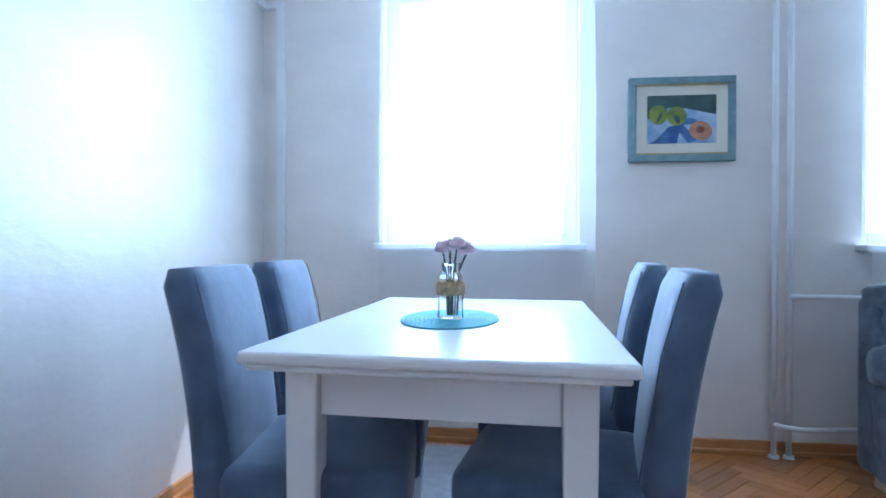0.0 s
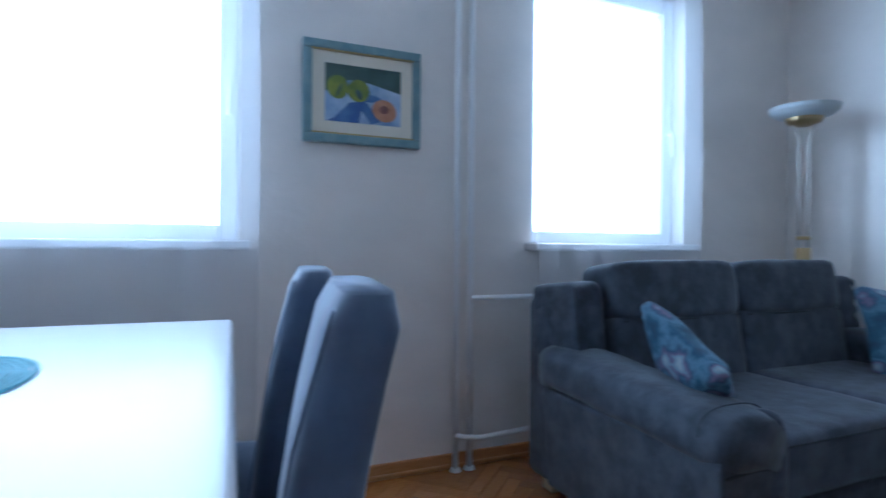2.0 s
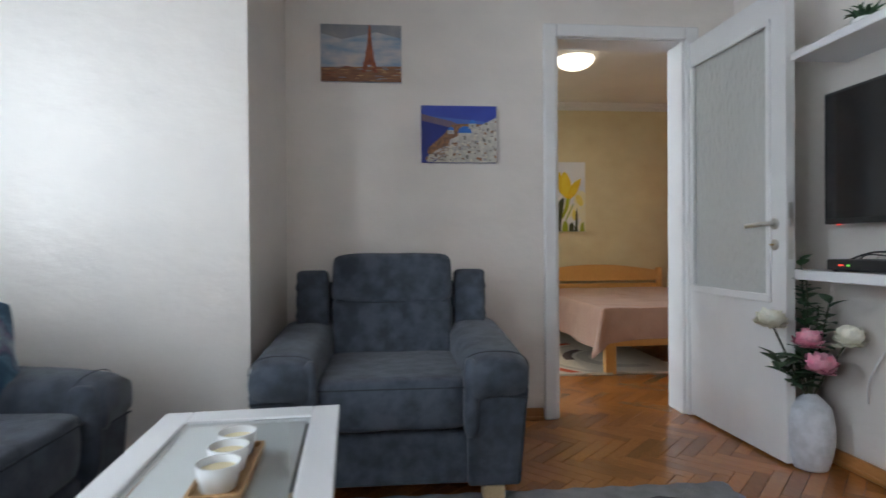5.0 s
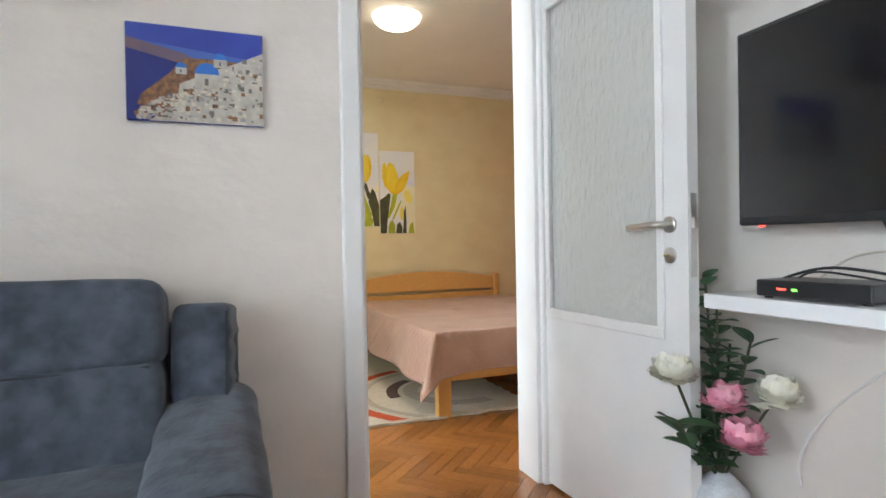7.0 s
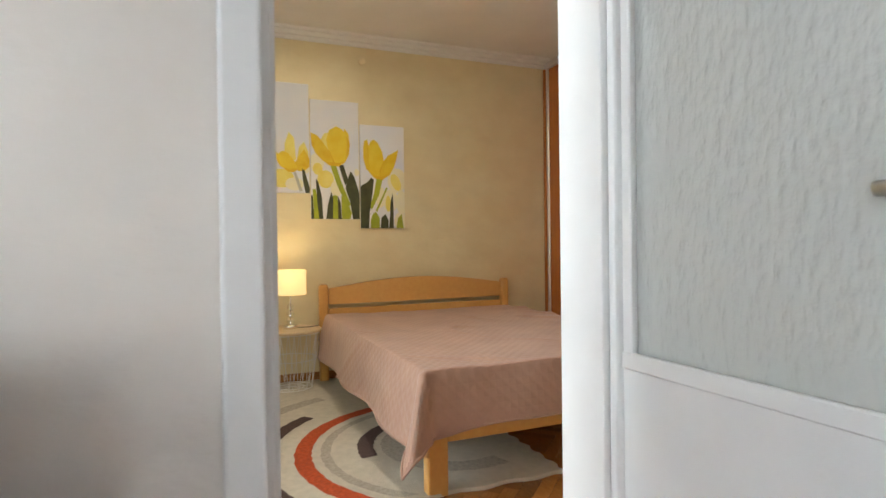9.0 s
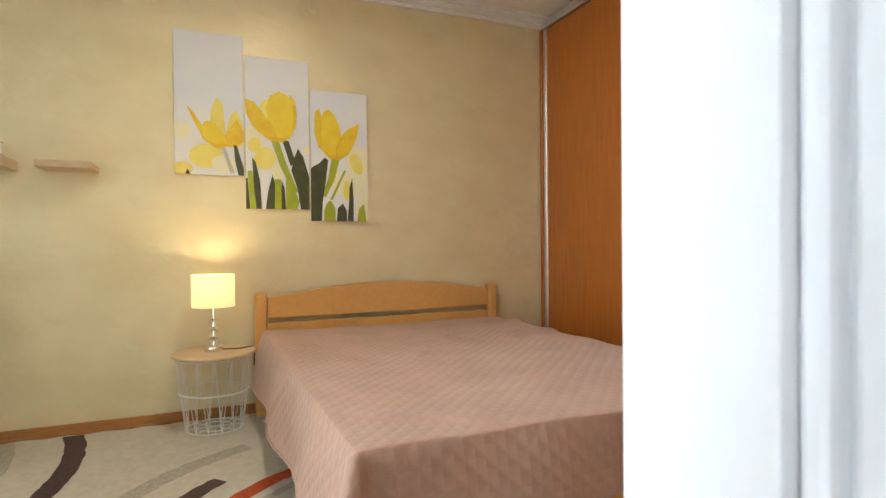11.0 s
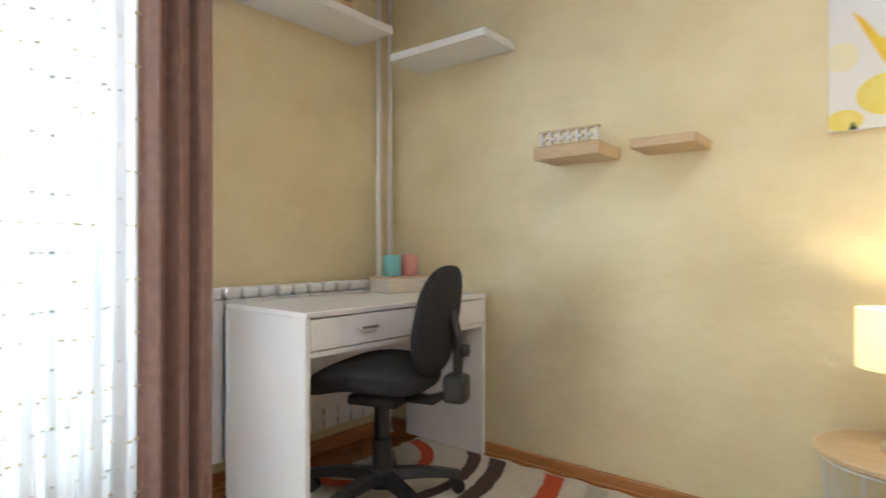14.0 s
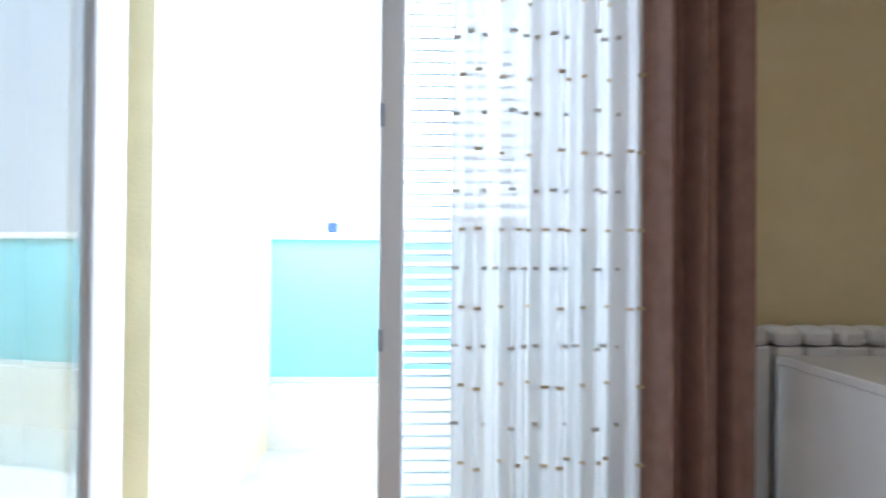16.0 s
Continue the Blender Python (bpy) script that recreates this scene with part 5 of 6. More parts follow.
def cable(points, r, mat, label):
    pts = [Vector(p) for p in points]
    smooth_pts = []
    for i in range(len(pts) - 1):
        p0, p1, p2, p3 = pts[max(i - 1, 0)], pts[i], pts[i + 1], pts[min(i + 2, len(pts) - 1)]
        for k in range(6):
            u = k / 6
            smooth_pts.append(0.5 * (2 * p1 + (p2 - p0) * u + (2 * p0 - 5 * p1 + 4 * p2 - p3) * u * u + (3 * p1 - p0 - 3 * p2 + p3) * u ** 3))
    smooth_pts.append(pts[-1])
    return tagged(part("cable", tube(smooth_pts, r, 6), mat, smooth=True), label, "cable", "television cables")


cable([(4.40, -0.345, 0.88), (4.48, -0.31, 0.90), (4.58, -0.30, 0.905), (4.68, -0.29, 0.875), (4.73, -0.28, 0.838)], 0.004, BLACK_PLASTIC, "black cable looped over the shelf")
cable([(4.38, -0.345, 0.86), (4.50, -0.32, 0.885), (4.60, -0.29, 0.895), (4.66, -0.30, 0.86), (4.60, -0.26, 0.838), (4.68, -0.24, 0.837)], 0.003, BLACK_PLASTIC, "black cable looped over the shelf")
cable([(4.30, -0.34, 1.02), (4.38, -0.36, 0.97), (4.45, -0.36, 0.95), (4.55, -0.35, 0.93), (4.64, -0.33, 0.86), (4.70, -0.31, 0.838)], 0.0035, GREY_TUFT, "grey cable hanging from the television")
cable([(4.48, -0.35, 1.02), (4.46, -0.37, 0.96), (4.40, -0.38, 0.92), (4.37, -0.36, 0.85)], 0.0035, BLACK_PLASTIC, "black cable hanging from the television")
cable([(4.36, -0.40, 0.79), (4.55, -0.40, 0.62), (4.66, -0.40, 0.50), (4.72, -0.40, 0.38), (4.72, -0.40, 0.30)], 0.003, WHITE, "white cable down the wall")


def shelf_plant():
    p = thing("potted_plant", 4.62, -0.29, 1.722, 0, "small green plant in a white pot on the shelf", "plant")
    part("pot", lathe([(0.03, 0), (0.04, 0.05), (0.042, 0.055), (0.036, 0.055), (0.034, 0.045)], 20), PORCELAIN, p, smooth=True)
    bm = bmesh.new()
    rnd = random.Random(3)
    for k in range(70):
        l = leaf_shape(rnd.uniform(0.03, 0.05), 0.016)
        l.transform(pose(rnd.uniform(-0.03, 0.03), rnd.uniform(-0.03, 0.03), 0.05 + rnd.uniform(0, 0.03), 0, 0, rnd.uniform(0, 360)) @ pose(0, 0, 0, rnd.uniform(0, 70)))
        joined(bm, l)
    part("foliage", bm, LEAF, p)


shelf_plant()


def floor_vase():
    v = thing("floor_vase", 4.865, -0.27, 0, 0, "ribbed silver-grey floor vase with artificial peonies and greenery", "vase")
    rows = []
    for k in range(46):
        z = 0.31 * k / 45
        r = 0.062 + 0.026 * math.sin(math.pi * min(1, z / 0.31) ** 0.9) + 0.0018 * (k % 2)
        if z > 0.25:
            r -= 0.042 * ((z - 0.25) / 0.06) ** 1.4
        rows.append((r, z))
    part("vase_body", lathe(rows, 32), VASE, v, smooth=True)
    rnd = random.Random(12)
    heads = [((-0.02, 0.19, 0.64), 0.14, CREAM, 30), ((-0.08, 0.07, 0.565), 0.135, PINK, 22), ((-0.115, 0.045, 0.47), 0.145, PINK, 22), ((-0.14, -0.055, 0.58), 0.14, CREAM, 30)]
    for k, (p, size, mat, n) in enumerate(heads):
        part("stem", tube([(0, 0, 0.28), (p[0] * 0.4, p[1] * 0.4, 0.40), (p[0], p[1], p[2] - 0.02)], 0.004, 6), STEM, v)
        blossom(v, (p[0], p[1], p[2] - 0.03), size, mat, n=n, seed=20 + k)
    for sx, sy, sz, n, lw in ((0.03, 0.02, 0.88, 26, 0.045), (-0.03, 0.04, 0.80, 22, 0.04), (-0.11, 0.0, 0.72, 16, 0.04), (-0.02, 0.19, 0.49, 15, 0.055), (0.06, 0.06, 0.56, 8, 0.05), (-0.05, 0.08, 0.52, 9, 0.05), (-0.02, -0.02, 0.68, 14, 0.045)):
        part("stem", tube([(0, 0, 0.28), (sx * 0.45, sy * 0.45, 0.28 + (sz - 0.28) * 0.5), (sx, sy, sz)], 0.0035, 6), STEM, v)
        bm = bmesh.new()
        for k in range(n):
            u = 0.25 + 0.75 * k / n
            l = leaf_shape(rnd.uniform(0.05, 0.085) * (1.45 if lw > 0.052 else 1.0), lw * rnd.uniform(0.9, 1.3), 0.12, 0.2)
            l.transform(pose(sx * u, sy * u, 0.28 + (sz - 0.28) * u, 0, 0, k * 137.5 + rnd.uniform(-20, 20)) @ pose(0, 0, 0, rnd.uniform(5, 45)))
            joined(bm, l)
        part("foliage", bm, LEAF, v)


floor_vase()

# ---- bedroom ----


def wardrobe():
    w = thing("wardrobe", 7.20, -1.83, 0, 0, "built-in sliding wardrobe in cherry veneer with a mirror door", "wardrobe")
    part("carcass", block(-1.41, -0.70, 0, 1.41, -0.06, 2.44, 0.002, 1), CHERRY, w)
    part("top_track", block(-1.41, -0.06, 2.39, 1.41, 0.0, 2.44, 0.003, 1), ALUMINIUM, w, "aluminium top track")
    part("bottom_track", block(-1.41, -0.06, 0, 1.41, 0.0, 0.03, 0.003, 1), ALUMINIUM, w)
    part("end_panel", block(1.385, -0.06, 0.03, 1.41, 0.003, 2.39), CHERRY, w)
    for x0, x1, mat, y in ((0.44, 1.385, CHERRY, -0.02), (-0.52, 0.47, MIRROR, -0.046), (-1.40, -0.50, CHERRY, -0.02)):
        d = part("sliding_door", block(x0 + 0.03, y - 0.008, 0.04, x1 - 0.03, y, 2.385), mat, w, "mirror door" if mat is MIRROR else "cherry veneered door")
        for a in (x0, x1 - 0.032):
            part("door_profile", block(a, y - 0.014, 0.035, a + 0.032, y + 0.012, 2.388, 0.003, 1), ALUMINIUM, d, "aluminium edge profile")
        part("door_profile", block(x0 + 0.032, y - 0.012, 0.032, x1 - 0.032, y + 0.008, 0.055), ALUMINIUM, d)


wardrobe()


def bed():
    b = thing("bed", 7.56, -0.72, 0, 1.2, "beech double bed with an arched slatted headboard", "bed")
    for s in (-1, 1):
        part("post", block(0.955, s * 0.715 - 0.032, 0, 1.02, s * 0.715 + 0.032, 0.685, 0.02, 3), BEECH, b)
        part("foot_post", block(-0.99, s * 0.66 - 0.042, 0, -0.935, s * 0.66 + 0.042, 0.30, 0.008), BEECH, b)
        part("side_rail", block(-0.93, s * 0.685 - 0.014, 0.22, 0.955, s * 0.685 + 0.014, 0.36, 0.005), BEECH, b)
    part("foot_rail", block(-0.98, -0.615, 0.20, -0.95, 0.615, 0.34, 0.005), BEECH, b)
    arch = bmesh.new()
    n = 24
    lo0, lo1, hi0, hi1 = [], [], [], []
    for k in range(n + 1):
        y = -0.68 + 1.36 * k / n
        z = 0.655 + 0.065 * math.cos(math.pi * (k / n - 0.5))
        lo0.append(arch.verts.new((0.972, y, 0.545)))
        lo1.append(arch.verts.new((1.0, y, 0.545)))
        hi0.append(arch.verts.new((0.972, y, z)))
        hi1.append(arch.verts.new((1.0, y, z)))
    for k in range(n):
        for a, c in ((lo0, hi0), (hi0, hi1), (hi1, lo1), (lo1, lo0)):
            arch.faces.new((a[k], a[k + 1], c[k + 1], c[k]))
    arch.faces.new((lo0[0], hi0[0], hi1[0], lo1[0]))
    arch.faces.new((lo0[n], lo1[n], hi1[n], hi0[n]))
    part("headboard_panel", arch, BEECH, b)
    part("headboard_rail", block(0.972, -0.68, 0.36, 1.0, 0.68, 0.515, 0.005), BEECH, b)
    m = part("mattress", pillow(0.945, 0.665, 0.09, 12, 8), MATTRESS)
    m.matrix_world = pose(7.54, -0.72, 0.345, 0, 0, 1.2)
    tagged(m, "pale mattress under the bedspread", "mattress")


bed()


def bedspread():
    """A quilted cloth draped over the mattress, hanging down the sides, with a folded corner at the foot."""
    bm = bmesh.new()
    nu, nv = 150, 130
    hx, hy, top = 0.975, 0.705, 0.474
    grid = []
    for i in range(nu + 1):
        row = []
        for j in range(nv + 1):
            j0 = 2 * j / nv - 1
            start = -1.20 - 0.10 * max(0, j0) ** 3
            a = start + (0.93 - start) * i / nu
            c = -1.02 + 2.04 * j / nv
            over_x = max(0.0, -hx - a)
            over_y = max(0.0, abs(c) - hy)
            sy = 1 if c > 0 else -1
            x, y = max(a, -hx), max(-hy, min(hy, c))
            d = math.hypot(over_x, over_y)
            if over_x and over_y:
                ang = math.atan2(over_y, over_x)
                bulge = 0.035 + 0.055 * math.sin(2 * ang)
                sway = 0.02 + 0.20 * d
                x -= sway * math.cos(ang) + bulge * math.sin(2 * ang) * d * 1.5
                y += sy * (sway * math.sin(ang) + bulge * math.sin(2 * ang) * d * 1.5)
            elif over_x:
                x -= 0.02 * min(1, over_x * 8) + 0.05 * over_x + 0.010 * math.sin(c * 11) * over_x * 4
            elif over_y:
                y += sy * (0.02 * min(1, over_y * 8) + 0.13 * over_y + 0.012 * math.sin(a * 8 + 1) * over_y * 4)
            hang = d if d < 0.29 else 0.29 + (d - 0.29) * 0.3
            z = top - (max(0, hang - 0.02) * 0.97 if d else 0) - 0.012 * min(1, d * 30)
            ripple = 0.014 * noise.noise(Vector((a * 2.2, c * 2.2, 1))) + 0.004 * noise.noise(Vector((a * 6, c * 5, 4)))
            crease = 0.017 * max(0, 1 - 5 * abs(noise.noise(Vector((a * 1.2 + c * 0.8, c * 3.6 - a * 2.2, 7))))) ** 1.5 * min(1, max(0, 0.25 + 1.6 * noise.noise(Vector((a * 1.7, c * 1.9, 3)))))
            lift = ripple + crease
            if d > 0.03:
                x -= (over_x / d) * lift
                y += sy * (over_y / d) * lift
            else:
                z += lift
            row.append((bm.verts.new((x, y, z)), (a, c)))
        grid.append(row)
    uv = bm.loops.layers.uv.new("cloth")
    for p, q in zip(grid, grid[1:]):
        for j in range(nv):
            corners = (p[j], p[j + 1], q[j + 1], q[j])
            f = bm.faces.new([v for v, _ in corners])
            spots = {v: s for v, s in corners}
            for loop in f.loops:
                loop[uv].uv = spots[loop.vert]
    rim = [tuple(v.co) for v in [g[0][0] for g in grid[::-1]] + [v for v, _ in grid[0]][1:-1] + [g[-1][0] for g in grid]]
    ob = part("bedspread", bm, SPREAD, smooth=True)
    ob.matrix_world = pose(7.56, -0.72, 0, 0, 0, 1.2)
    part("hem", tube(rim, 0.005, 6), SPREAD, ob, "stitched hem", True)
    tagged(ob, "dusty pink quilted bedspread draped over the bed", "bedspread")


bedspread()


def nightstand(x, y):
    n = thing("nightstand", x, y, 0.017, 0, "round white wire basket table with a pale wooden top", "nightstand")
    part("tabletop", lathe([(0.195, 0.378), (0.2, 0.382), (0.2, 0.392), (0.195, 0.396)], 48), PALE_WOOD, n)
    for z, r in ((0.37, 0.185), (0.20, 0.165), (0.012, 0.135), (0.012, 0.08)):
        part("wire_ring", tube([(r * math.cos(a * math.pi / 20), r * math.sin(a * math.pi / 20), z) for a in range(41)], 0.003, 6), WHITE, n)
    for k in range(14):
        a0, a1 = 2 * math.pi * k / 14, 2 * math.pi * (k + 0.5) / 14
        a2 = 2 * math.pi * (k + 1) / 14
        for a, b in ((a0, a1), (a2, a1)):
            part("wire", tube([(0.185 * math.cos(a), 0.185 * math.sin(a), 0.37), (0.135 * math.cos(b), 0.135 * math.sin(b), 0.012)], 0.0022, 5), WHITE, n)
    for k in range(4):
        a = math.pi * k / 4
        part("base_wire", tube([(-0.135 * math.cos(a), -0.135 * math.sin(a), 0.012), (0.135 * math.cos(a), 0.135 * math.sin(a), 0.012)], 0.0025, 5), WHITE, n)


nightstand(8.385, 0.255)


def bedside_lamp(x, y):
    l = thing("bedside_lamp", x, y, 0.413, 0, "lit bedside lamp with glass ball stem and fabric drum shade", "table lamp")
    part("base", lathe([(0.045, 0), (0.046, 0.02), (0.042, 0.024)], 32), CHROME, l, "chrome base", True)
    for k, r in enumerate((0.026, 0.024, 0.022)):
        ball = [(max(0.004, r * math.sin(math.pi * j / 10)), 0.024 + k * 0.047 + r - r * math.cos(math.pi * j / 10)) for j in range(11)]
        part("glass_ball", lathe(ball, 20), GLASS, l, "clear glass ball", True)
    part("stem", tube([(0, 0, 0.024), (0, 0, 0.27)], 0.004, 8), CHROME, l)
    part("shade", lathe([(0.098, 0.225), (0.102, 0.225), (0.102, 0.385), (0.098, 0.385), (0.098, 0.228)], 40), LIT_SHADE, l, "glowing cream drum shade", True)


bedside_lamp(8.385, 0.255)
tagged(cable([(8.385, 0.21, 0.418), (8.37, 0.14, 0.4185), (8.40, 0.09, 0.418), (8.46, 0.06, 0.40), (8.50, 0.055, 0.30)], 0.003, BLACK_PLASTIC, "thin black lamp cord over the nightstand"), group="lamp cords")


def ceiling_light(x, y):
    c = thing("ceiling_light", x, y, CEIL_BED - 0.10, 0, "lit round dome ceiling light", "ceiling light")
    part("mount", lathe([(0.15, 0.08), (0.155, 0.098)], 40), WHITE, c)
    part("dome", lathe([(0.015, 0.0), (0.07, 0.008), (0.12, 0.03), (0.15, 0.06), (0.158, 0.085)], 40), DOME, c, "glowing glass dome", True)


ceiling_light(7.15, -0.02)

bed_rug = rug("bedroom_rug", 6.56, -0.64, 8.57, 2.12, RUG_CREAM, "cream shaggy rug with brown, rust and taupe arcs", 0.010)


def rug_arc(cx, cy, r, w, a0, a1, mat, label, lift):
    bm = bmesh.new()
    rnd = random.Random(int(r * 1000))
    n = 70
    inner, outer = [], []
    for k in range(n + 1):
        a = radians(a0 + (a1 - a0) * k / n)
        e = 0.004
        for ring, rr in ((inner, r - w / 2 + rnd.uniform(-e, e)), (outer, r + w / 2 + rnd.uniform(-e, e))):
            x, y = cx + rr * math.cos(a), cy + rr * math.sin(a)
            ring.append(bm.verts.new((max(6.58, min(8.55, x)), max(-0.62, min(2.10, y)), lift)))
    for k in range(n):
        bm.faces.new((inner[k], inner[k + 1], outer[k + 1], outer[k]))
    part("pile_arc", bm, mat, bed_rug, label)


for row in RUG_ARCS:
    rug_arc(*row)


def desk():
    d = thing("desk", 8.075, 1.97, 0.017, 0, "white desk with side panels and two drawers", "desk")
    W, D = 0.505, 0.24
    part("desktop", block(-W, -D, 0.715, W, D, 0.735, 0.003, 1), LACQUER, d)
    for s in (-1, 1):
        part("side_panel", block(s * (W - 0.01) - 0.01, -D + 0.004, 0, s * (W - 0.01) + 0.01, D, 0.715, 0.002, 1), LACQUER, d)
    part("lower_rail", block(-W + 0.02, -D + 0.01, 0.585, W - 0.02, D - 0.05, 0.603), LACQUER, d)
    for k, (x0, x1) in enumerate(((-W + 0.022, -0.004), (0.004, W - 0.022))):
        f = part("drawer_front", block(x0, -D + 0.002, 0.607, x1, -D + 0.02, 0.710, 0.002, 1), LACQUER, d)
        c = (x0 + x1) / 2
        part("handle", tube([(c - 0.045, -D, 0.665), (c - 0.04, -D - 0.018, 0.665), (c + 0.04, -D - 0.018, 0.665), (c + 0.045, -D, 0.665)], 0.005, 8), STEEL, f, "satin metal pull")
        part("drawer_box", block(x0 + 0.01, -D + 0.02, 0.61, x1 - 0.01, D - 0.05, 0.70), LACQUER, d)
    part("back_panel", block(-W + 0.02, D - 0.02, 0.25, W - 0.02, D - 0.005, 0.715), LACQUER, d)


desk()


def office_chair(x, y, turn):
    c = thing("office_chair", x, y, 0.017, turn, "black fabric swivel chair on castors at the desk", "office chair")
    seat = pillow(0.225, 0.235, 0.075, 2.8, 10)
    for v in seat.verts:
        v.co.z = (v.co.z * 0.55 if v.co.z > 0 else v.co.z) + 0.03 * (1 - (v.co.y / 0.235) ** 2) - 0.05 * max(0, v.co.y / 0.235) ** 2
    part("seat", seat, BLACK_CLOTH, c, smooth=True).location = (0, 0.03, 0.475)
    back = pillow(0.20, 0.04, 0.195, 2.7, 10)
    for v in back.verts:
        v.co.y += 0.25 * v.co.x ** 2 * 2 - 0.10 * v.co.z ** 2
        v.co.x *= 0.86 + 0.3 * (0.2 - abs(v.co.z + 0.05))
    part("backrest", back, BLACK_CLOTH, c, smooth=True).matrix_basis = Matrix.Translation((0, -0.235, 0.69)) @ pose(0, 0, 0, 9)
    part("back_bar", tube([(0, -0.05, 0.40), (0, -0.20, 0.40), (0, -0.295, 0.44), (0, -0.30, 0.62), (0, -0.27, 0.72)], 0.02, 8), BLACK_PLASTIC, c, smooth=True)
    part("back_cover", block(-0.04, -0.335, 0.40, 0.04, -0.25, 0.50, 0.018, 3), BLACK_PLASTIC, c)
    knob = part("knob", lathe([(0.02, 0), (0.024, 0.012), (0.02, 0.028)], 14), BLACK_PLASTIC, c, smooth=True)
    knob.matrix_basis = pose(0, -0.31, 0.585, 90)
    part("mechanism", block(-0.09, -0.10, 0.375, 0.09, 0.10, 0.41, 0.01), BLACK_PLASTIC, c)
    part("lever", tube([(0.05, 0, 0.39), (0.20, -0.02, 0.375)], 0.007, 8), BLACK_PLASTIC, c)
    part("column", lathe([(0.036, 0.09), (0.036, 0.24), (0.028, 0.245), (0.028, 0.385)], 18), BLACK_PLASTIC, c)
    part("hub", lathe([(0.048, 0.065), (0.05, 0.11), (0.038, 0.13)], 18), BLACK_PLASTIC, c)
    for k in range(5):
        a = radians(72 * k + 20)
        u, v = math.cos(a), math.sin(a)
        bm = bmesh.new()
        rings = []
        for t in range(7):
            r = 0.03 + 0.275 * t / 6
            z = 0.105 - 0.035 * (t / 6) ** 2
            w, h = 0.03 - 0.010 * t / 6, 0.02 - 0.006 * t / 6
            rings.append([bm.verts.new((r * u + s * w * -v, r * v + s * w * u, z + q * h)) for s, q in ((-1, -1), (1, -1), (0.7, 1), (-0.7, 1))])
        for p, q in zip(rings, rings[1:]):
            for i in range(4):
                bm.faces.new((p[i], p[(i + 1) % 4], q[(i + 1) % 4], q[i]))
        bm.faces.new(rings[-1])
        bm.faces.new(rings[0][::-1])
        star = part("star_arm", bm, BLACK_PLASTIC, c)
        for s in (-1, 1):
            wheel = part("castor", lathe([(0.02, -0.008), (0.026, -0.006), (0.026, 0.006), (0.02, 0.008)], 16), BLACK_PLASTIC, star)
            wheel.matrix_basis = Matrix.Translation((0.295 * u - s * 0.014 * v, 0.295 * v + s * 0.014 * u, 0.027)) @ pose(0, 0, 0, 0, 0, math.degrees(a)) @ pose(0, 0, 0, 90)
    return c


office_chair(7.93, 1.75, 18)


def radiator():
    r = thing("radiator", 8.0, 2.315, 0.12, 0, "white sectional radiator under the shelf", "radiator")
    n = 11
    for k in range(n):
        x = -0.44 + 0.08 * k
        bm = block(x - 0.036, -0.045, 0.02, x + 0.036, -0.037, 0.64, 0.003, 1)
        block(x - 0.036, 0.037, 0.02, x + 0.036, 0.045, 0.64, 0.003, 1, bm)
        block(x - 0.004, -0.04, 0.03, x + 0.004, 0.04, 0.64, bm=bm)
        block(x - 0.034, -0.042, 0.64, x + 0.034, 0.042, 0.685, 0.014, 2, bm, )
        part("section", bm, WHITE, r)
    for z in (0.06, 0.62):
        part("header_tube", tube([(-0.46, 0, z), (0.44, 0, z)], 0.018, 10), WHITE, r)
    part("valve", lathe([(0.014, -0.03), (0.02, 0), (0.02, 0.03)], 12, (-0.475, 0, 0.06)), WHITE, r)
    for x in (-0.36, 0.36):
        part("wall_bracket", block(x - 0.01, 0.02, 0.58, x + 0.01, 0.064, 0.60), WHITE, r)


radiator()
pipes("heating_pipes", [8.485, 8.565], 2.335, 0.0125, "pair of white painted heating risers in the bedroom corner")
wall_shelf("corner_shelf", 7.46, 2.12, 8.37, 2.38, 1.975, 2.012, LACQUER, "white floating shelf on the bedroom wall", "bedroom shelves")
wall_shelf("corner_shelf", 8.375, 1.60, 8.62, 2.15, 1.853, 1.888, LACQUER, "white floating shelf near the corner", "bedroom shelves")
wall_shelf("box_shelf", 8.42, 1.12, 8.62, 1.395, 1.312, 1.362, PALE_WOOD, "small pale wooden box shelf on the wall", "small shelves")
wall_shelf("box_shelf", 8.42, 0.78, 8.62, 1.008, 1.316, 1.349, PALE_WOOD, "small empty pale wooden shelf on the wall", "small shelves")


def letter_sign():
    s = thing("word_sign", 8.455, 1.258, 1.362, -90, "whitewashed openwork word sign standing on the small shelf", "sign")
    part("bottom_bar", block(-0.125, -0.012, 0, 0.125, 0.012, 0.008), PALE_WOOD, s)
    part("top_bar", block(-0.125, -0.012, 0.056, 0.125, 0.012, 0.064), PALE_WOOD, s)
    for k in range(7):
        x = -0.12 + 0.038 * k
        part("letter_bar", block(x, -0.01, 0.008, x + 0.012, 0.01, 0.056), WHITE, s, "whitewashed letter stroke")
        if k < 6:
            part("letter_bar", block(x + 0.012, -0.008, 0.026, x + 0.028, 0.008, 0.036), WHITE, s, "whitewashed letter stroke")


letter_sign()


def shelf_crate():
    s = thing("wooden_crate", 7.98, 2.25, 2.012, 0, "pale slatted wooden crate on the shelf", "crate")
    for z in (0.0, 0.045, 0.09):
        part("slat", block(-0.16, -0.10, z, 0.16, -0.092, z + 0.032), PALE_WOOD, s)
        part("slat", block(-0.16, 0.092, z, 0.16, 0.10, z + 0.032), PALE_WOOD, s)
        part("slat", block(-0.16, -0.092, z, -0.152, 0.092, z + 0.032), PALE_WOOD, s)
        part("slat", block(0.152, -0.092, z, 0.16, 0.092, z + 0.032), PALE_WOOD, s)
    part("bottom", block(-0.152, -0.092, 0.0, 0.152, 0.092, 0.008), PALE_WOOD, s)


shelf_crate()


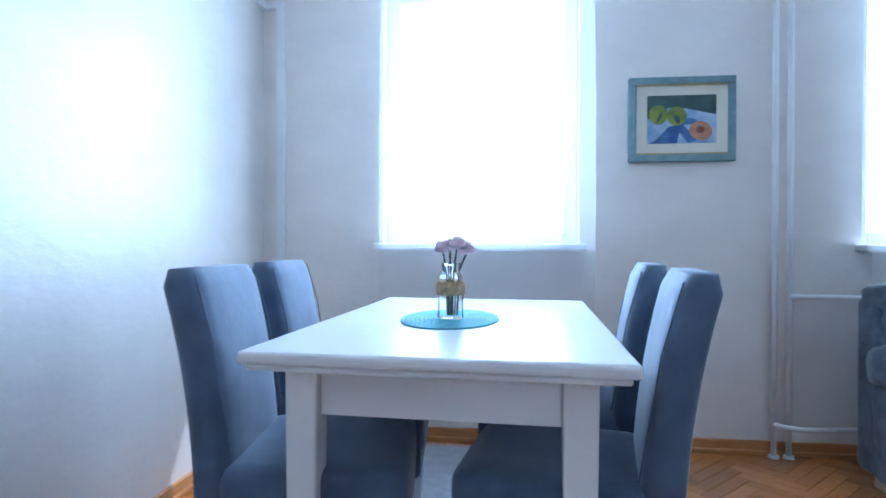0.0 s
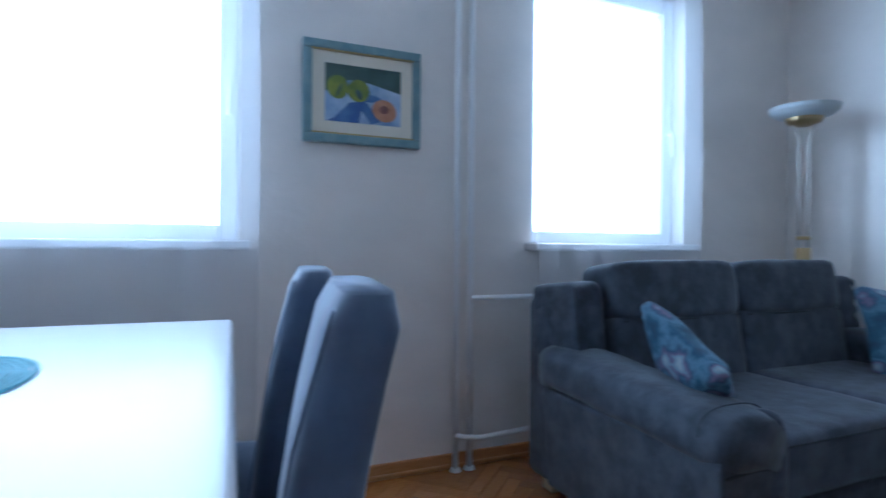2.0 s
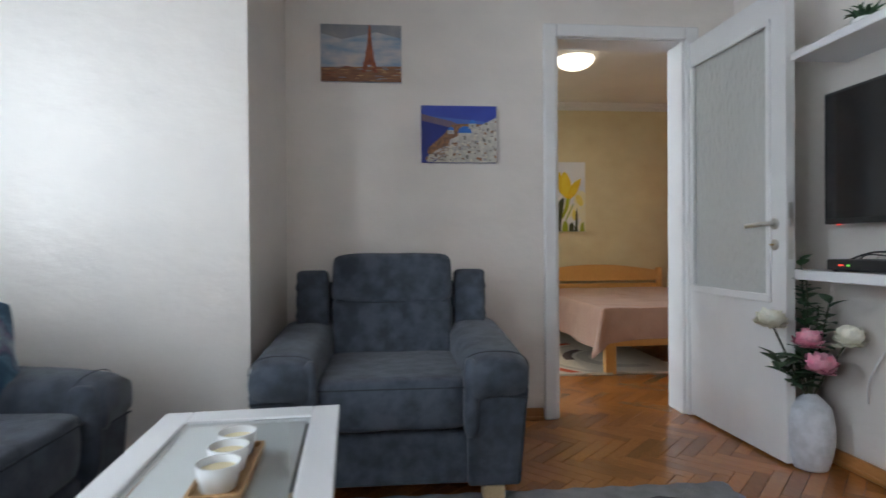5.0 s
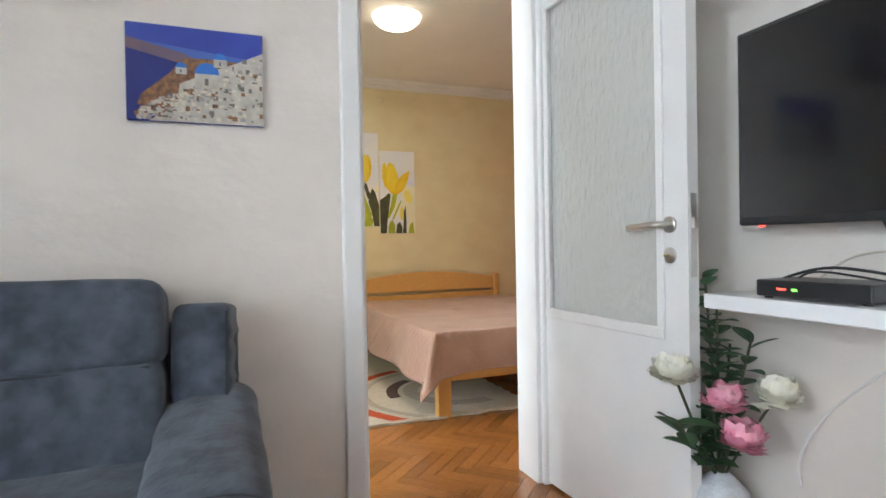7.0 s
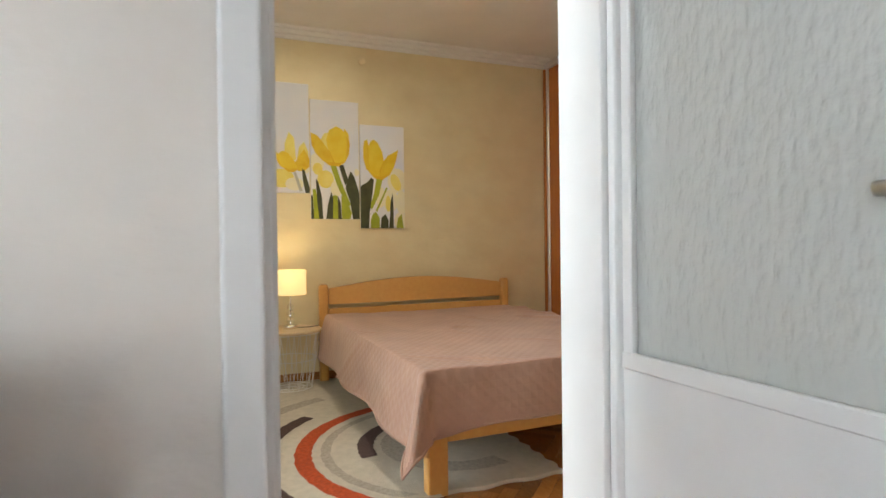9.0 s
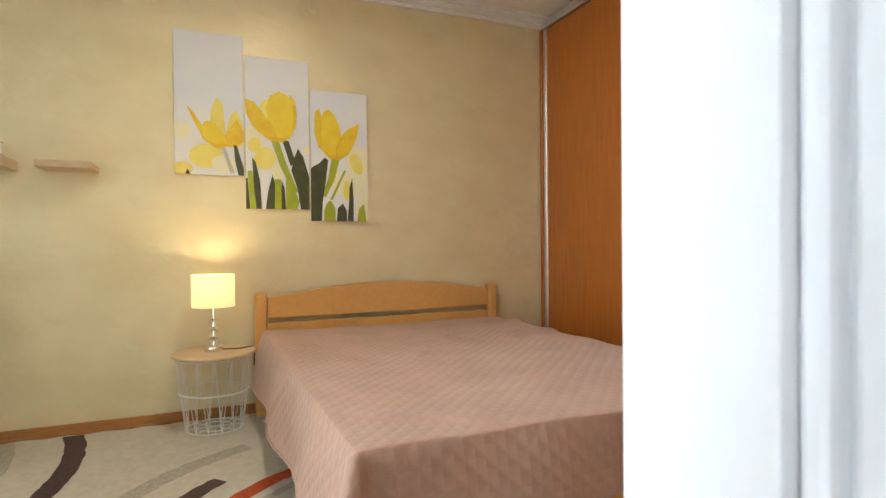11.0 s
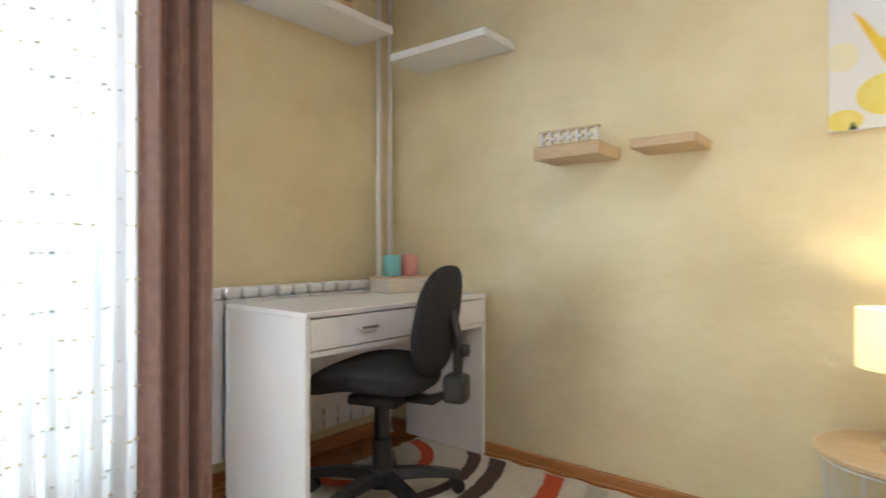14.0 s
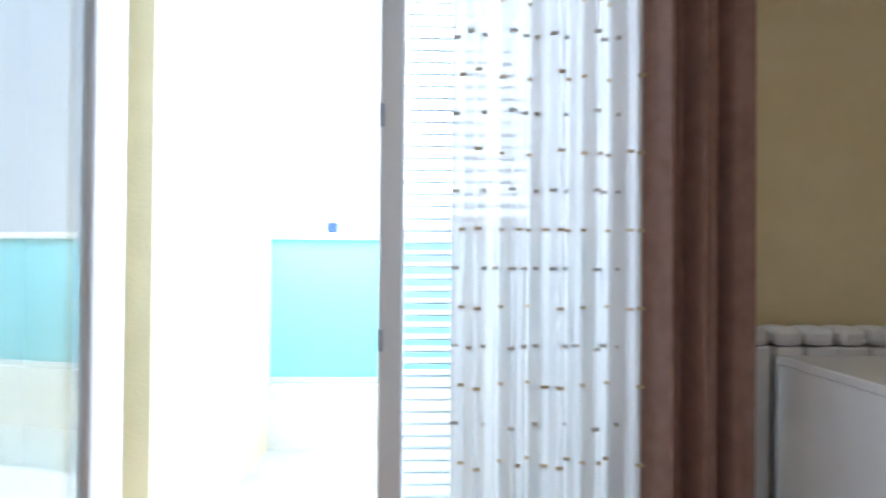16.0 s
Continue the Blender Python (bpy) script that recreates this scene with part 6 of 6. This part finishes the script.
def desk_box():
    b = thing("storage_box", 8.42, 2.12, 0.7525, -4, "pale wooden tray box on the desk", "box")
    part("box_body", block(-0.13, -0.07, 0, 0.13, 0.07, 0.075, 0.004), material("whitewashed_wood", (0.66, 0.60, 0.52), rough=0.6, spread=0.12, scale=12, stretch=(1, 1, 8)), b)
    part("rim", block(-0.134, -0.074, 0.066, 0.134, 0.074, 0.076, 0.002, 1), PALE_WOOD, b)
    for x, col, word in ((-0.055, (0.22, 0.50, 0.50), "teal"), (0.055, (0.66, 0.30, 0.27), "salmon")):
        m = pose(8.42, 2.12, 0.8285, 0, 0, -4) @ pose(x, 0, 0)
        c = new("candle_jar")
        c.matrix_world = m
        tagged(c, word + " glass candle jar standing on the box", "candle jar", "candle jars")
        mat = material(word + "_glass", col, rough=0.2, spread=0.08)
        part("jar", lathe([(0.042, 0), (0.045, 0.006), (0.045, 0.10), (0.041, 0.10), (0.041, 0.085)], 28), mat, c, smooth=True)


desk_box()


def brown_curtain():
    c = part("brown_curtain", curtain(0.27, 2.38, 0.035, 3, 0.6, cols=90), BROWN_CURTAIN, smooth=True)
    c.matrix_world = pose(7.375, 2.19, 0.02)
    tagged(c, "heavy taupe-brown curtain gathered beside the balcony door", "curtain")
    s = part("dotted_curtain", curtain(0.44, 2.38, 0.030, 5, 1.1, cols=140), SHEER_THICK, smooth=True)
    s.matrix_world = pose(7.05, 2.215, 0.02)
    tagged(s, "white voile curtain with rows of small beige tufts", "curtain")
    bm, grey = bmesh.new(), bmesh.new()
    rnd = random.Random(5)
    for r in range(27):
        for k in range(14):
            if (k + r) % 2 and rnd.random() < 0.65:
                continue
            u = (k + 0.5 * (r % 2) + 0.3) / 14.4
            w = u + 0.3 * 0.04 * math.sin(5 * u * math.pi + 1.1)
            y = 0.030 * (math.sin(2 * math.pi * 5 * w + 1.1) + 0.35 * math.sin(4.7 * math.pi * 5 * w + 2.2)) * 0.9
            x, z = 0.44 * (u - 0.5), 0.05 + r * 0.087
            block(x - 0.008, y - 0.006, z, x + 0.008, y - 0.0005, z + 0.007, bm=bm if r % 2 else grey)
    t = part("thread_tuft", bm, TUFT, s, "beige thread tufts")
    tagged(t, kind="stuff")
    t = part("thread_tuft", grey, GREY_TUFT, s, "grey thread tufts")
    tagged(t, kind="stuff")


brown_curtain()
curtain_rod(5.95, 7.58, 2.265, 2.425, "brushed metal curtain rod over the balcony door")


def wall_hook(x, y, z):
    bm = lathe([(0.028, 0), (0.03, 0.006), (0.022, 0.012)], 20)
    ob = part("junction_cover", bm, GOLD_PLASTER, smooth=True)
    ob.matrix_world = pose(x, y, z, 0, -90, 0)
    tagged(ob, "small round painted cover on the wall", "cover")


wall_hook(8.62, -0.30, 2.30)

# ---- parquet blocks ----


def parquet():
    """Herringbone oak blocks, those on the walked stretch as pieces, the rest joined."""
    L, W, T = 0.30, 0.06, 0.008
    home = new("floor")
    tagged(home, "varnished oak herringbone parquet floor", "floor", kind="structure")
    master = bmesh.new()
    block(-L / 2 + 0.0006, -W / 2 + 0.0006, -T, L / 2 - 0.0006, W / 2 - 0.0006, 0, 0.0012, 1, master)
    data = bpy.data.meshes.new("parquet_block")
    master.to_mesh(data)
    master.free()
    data.materials.append(OAK)
    base = [tuple(v.co) for v in data.vertices]
    faces = [tuple(p.vertices) for p in data.polygons]
    verts, polys = [], []
    count = 0
    c, s = math.cos(radians(45)), math.sin(radians(45))
    for i in range(-90, 200):
        for j in range(-32, 32):
            for kind in (0, 1):
                if kind == 0:
                    px, py, ang = i * W + j * 2 * L * 0 + j * L * 2 / 1 * 0.5 + L / 2, i * W - j * L + W / 2, 0
                else:
                    px, py, ang = i * W + j * L - W / 2 + 0.0, i * W - j * L + L / 2 + 0.0, 90
                x, y = 4.0 + px * c - py * s, -1.2 + px * s + py * c
                living = 0.12 < x < 5.70 and -0.57 < y < 3.75
                sleeping = 5.70 <= x < 8.75 and -2.0 < y < 2.50
                if not (living or sleeping):
                    continue
                near = 4.75 < x < 6.75 and -0.35 < y < 1.05
                m = pose(x, y, 0, 0, 0, 45 + ang)
                if near and count < 300:
                    ob = bpy.data.objects.new("parquet_block", data)
                    scene.collection.objects.link(ob)
                    ob.parent = home
                    ob.matrix_basis = m
                    count += 1
                else:
                    k = len(verts)
                    a = radians(45 + ang)
                    ca, sa = math.cos(a), math.sin(a)
                    verts.extend((x + vx * ca - vy * sa, y + vx * sa + vy * ca, vz) for vx, vy, vz in base)
                    polys.extend(tuple(q + k for q in f) for f in faces)
    rest = bpy.data.meshes.new("parquet_field")
    rest.from_pydata(verts, [], polys)
    rest.materials.append(OAK)
    ob = new("parquet_field", rest)
    ob.parent = home
    tagged(ob, "further oak parquet blocks", kind="stuff")


parquet()
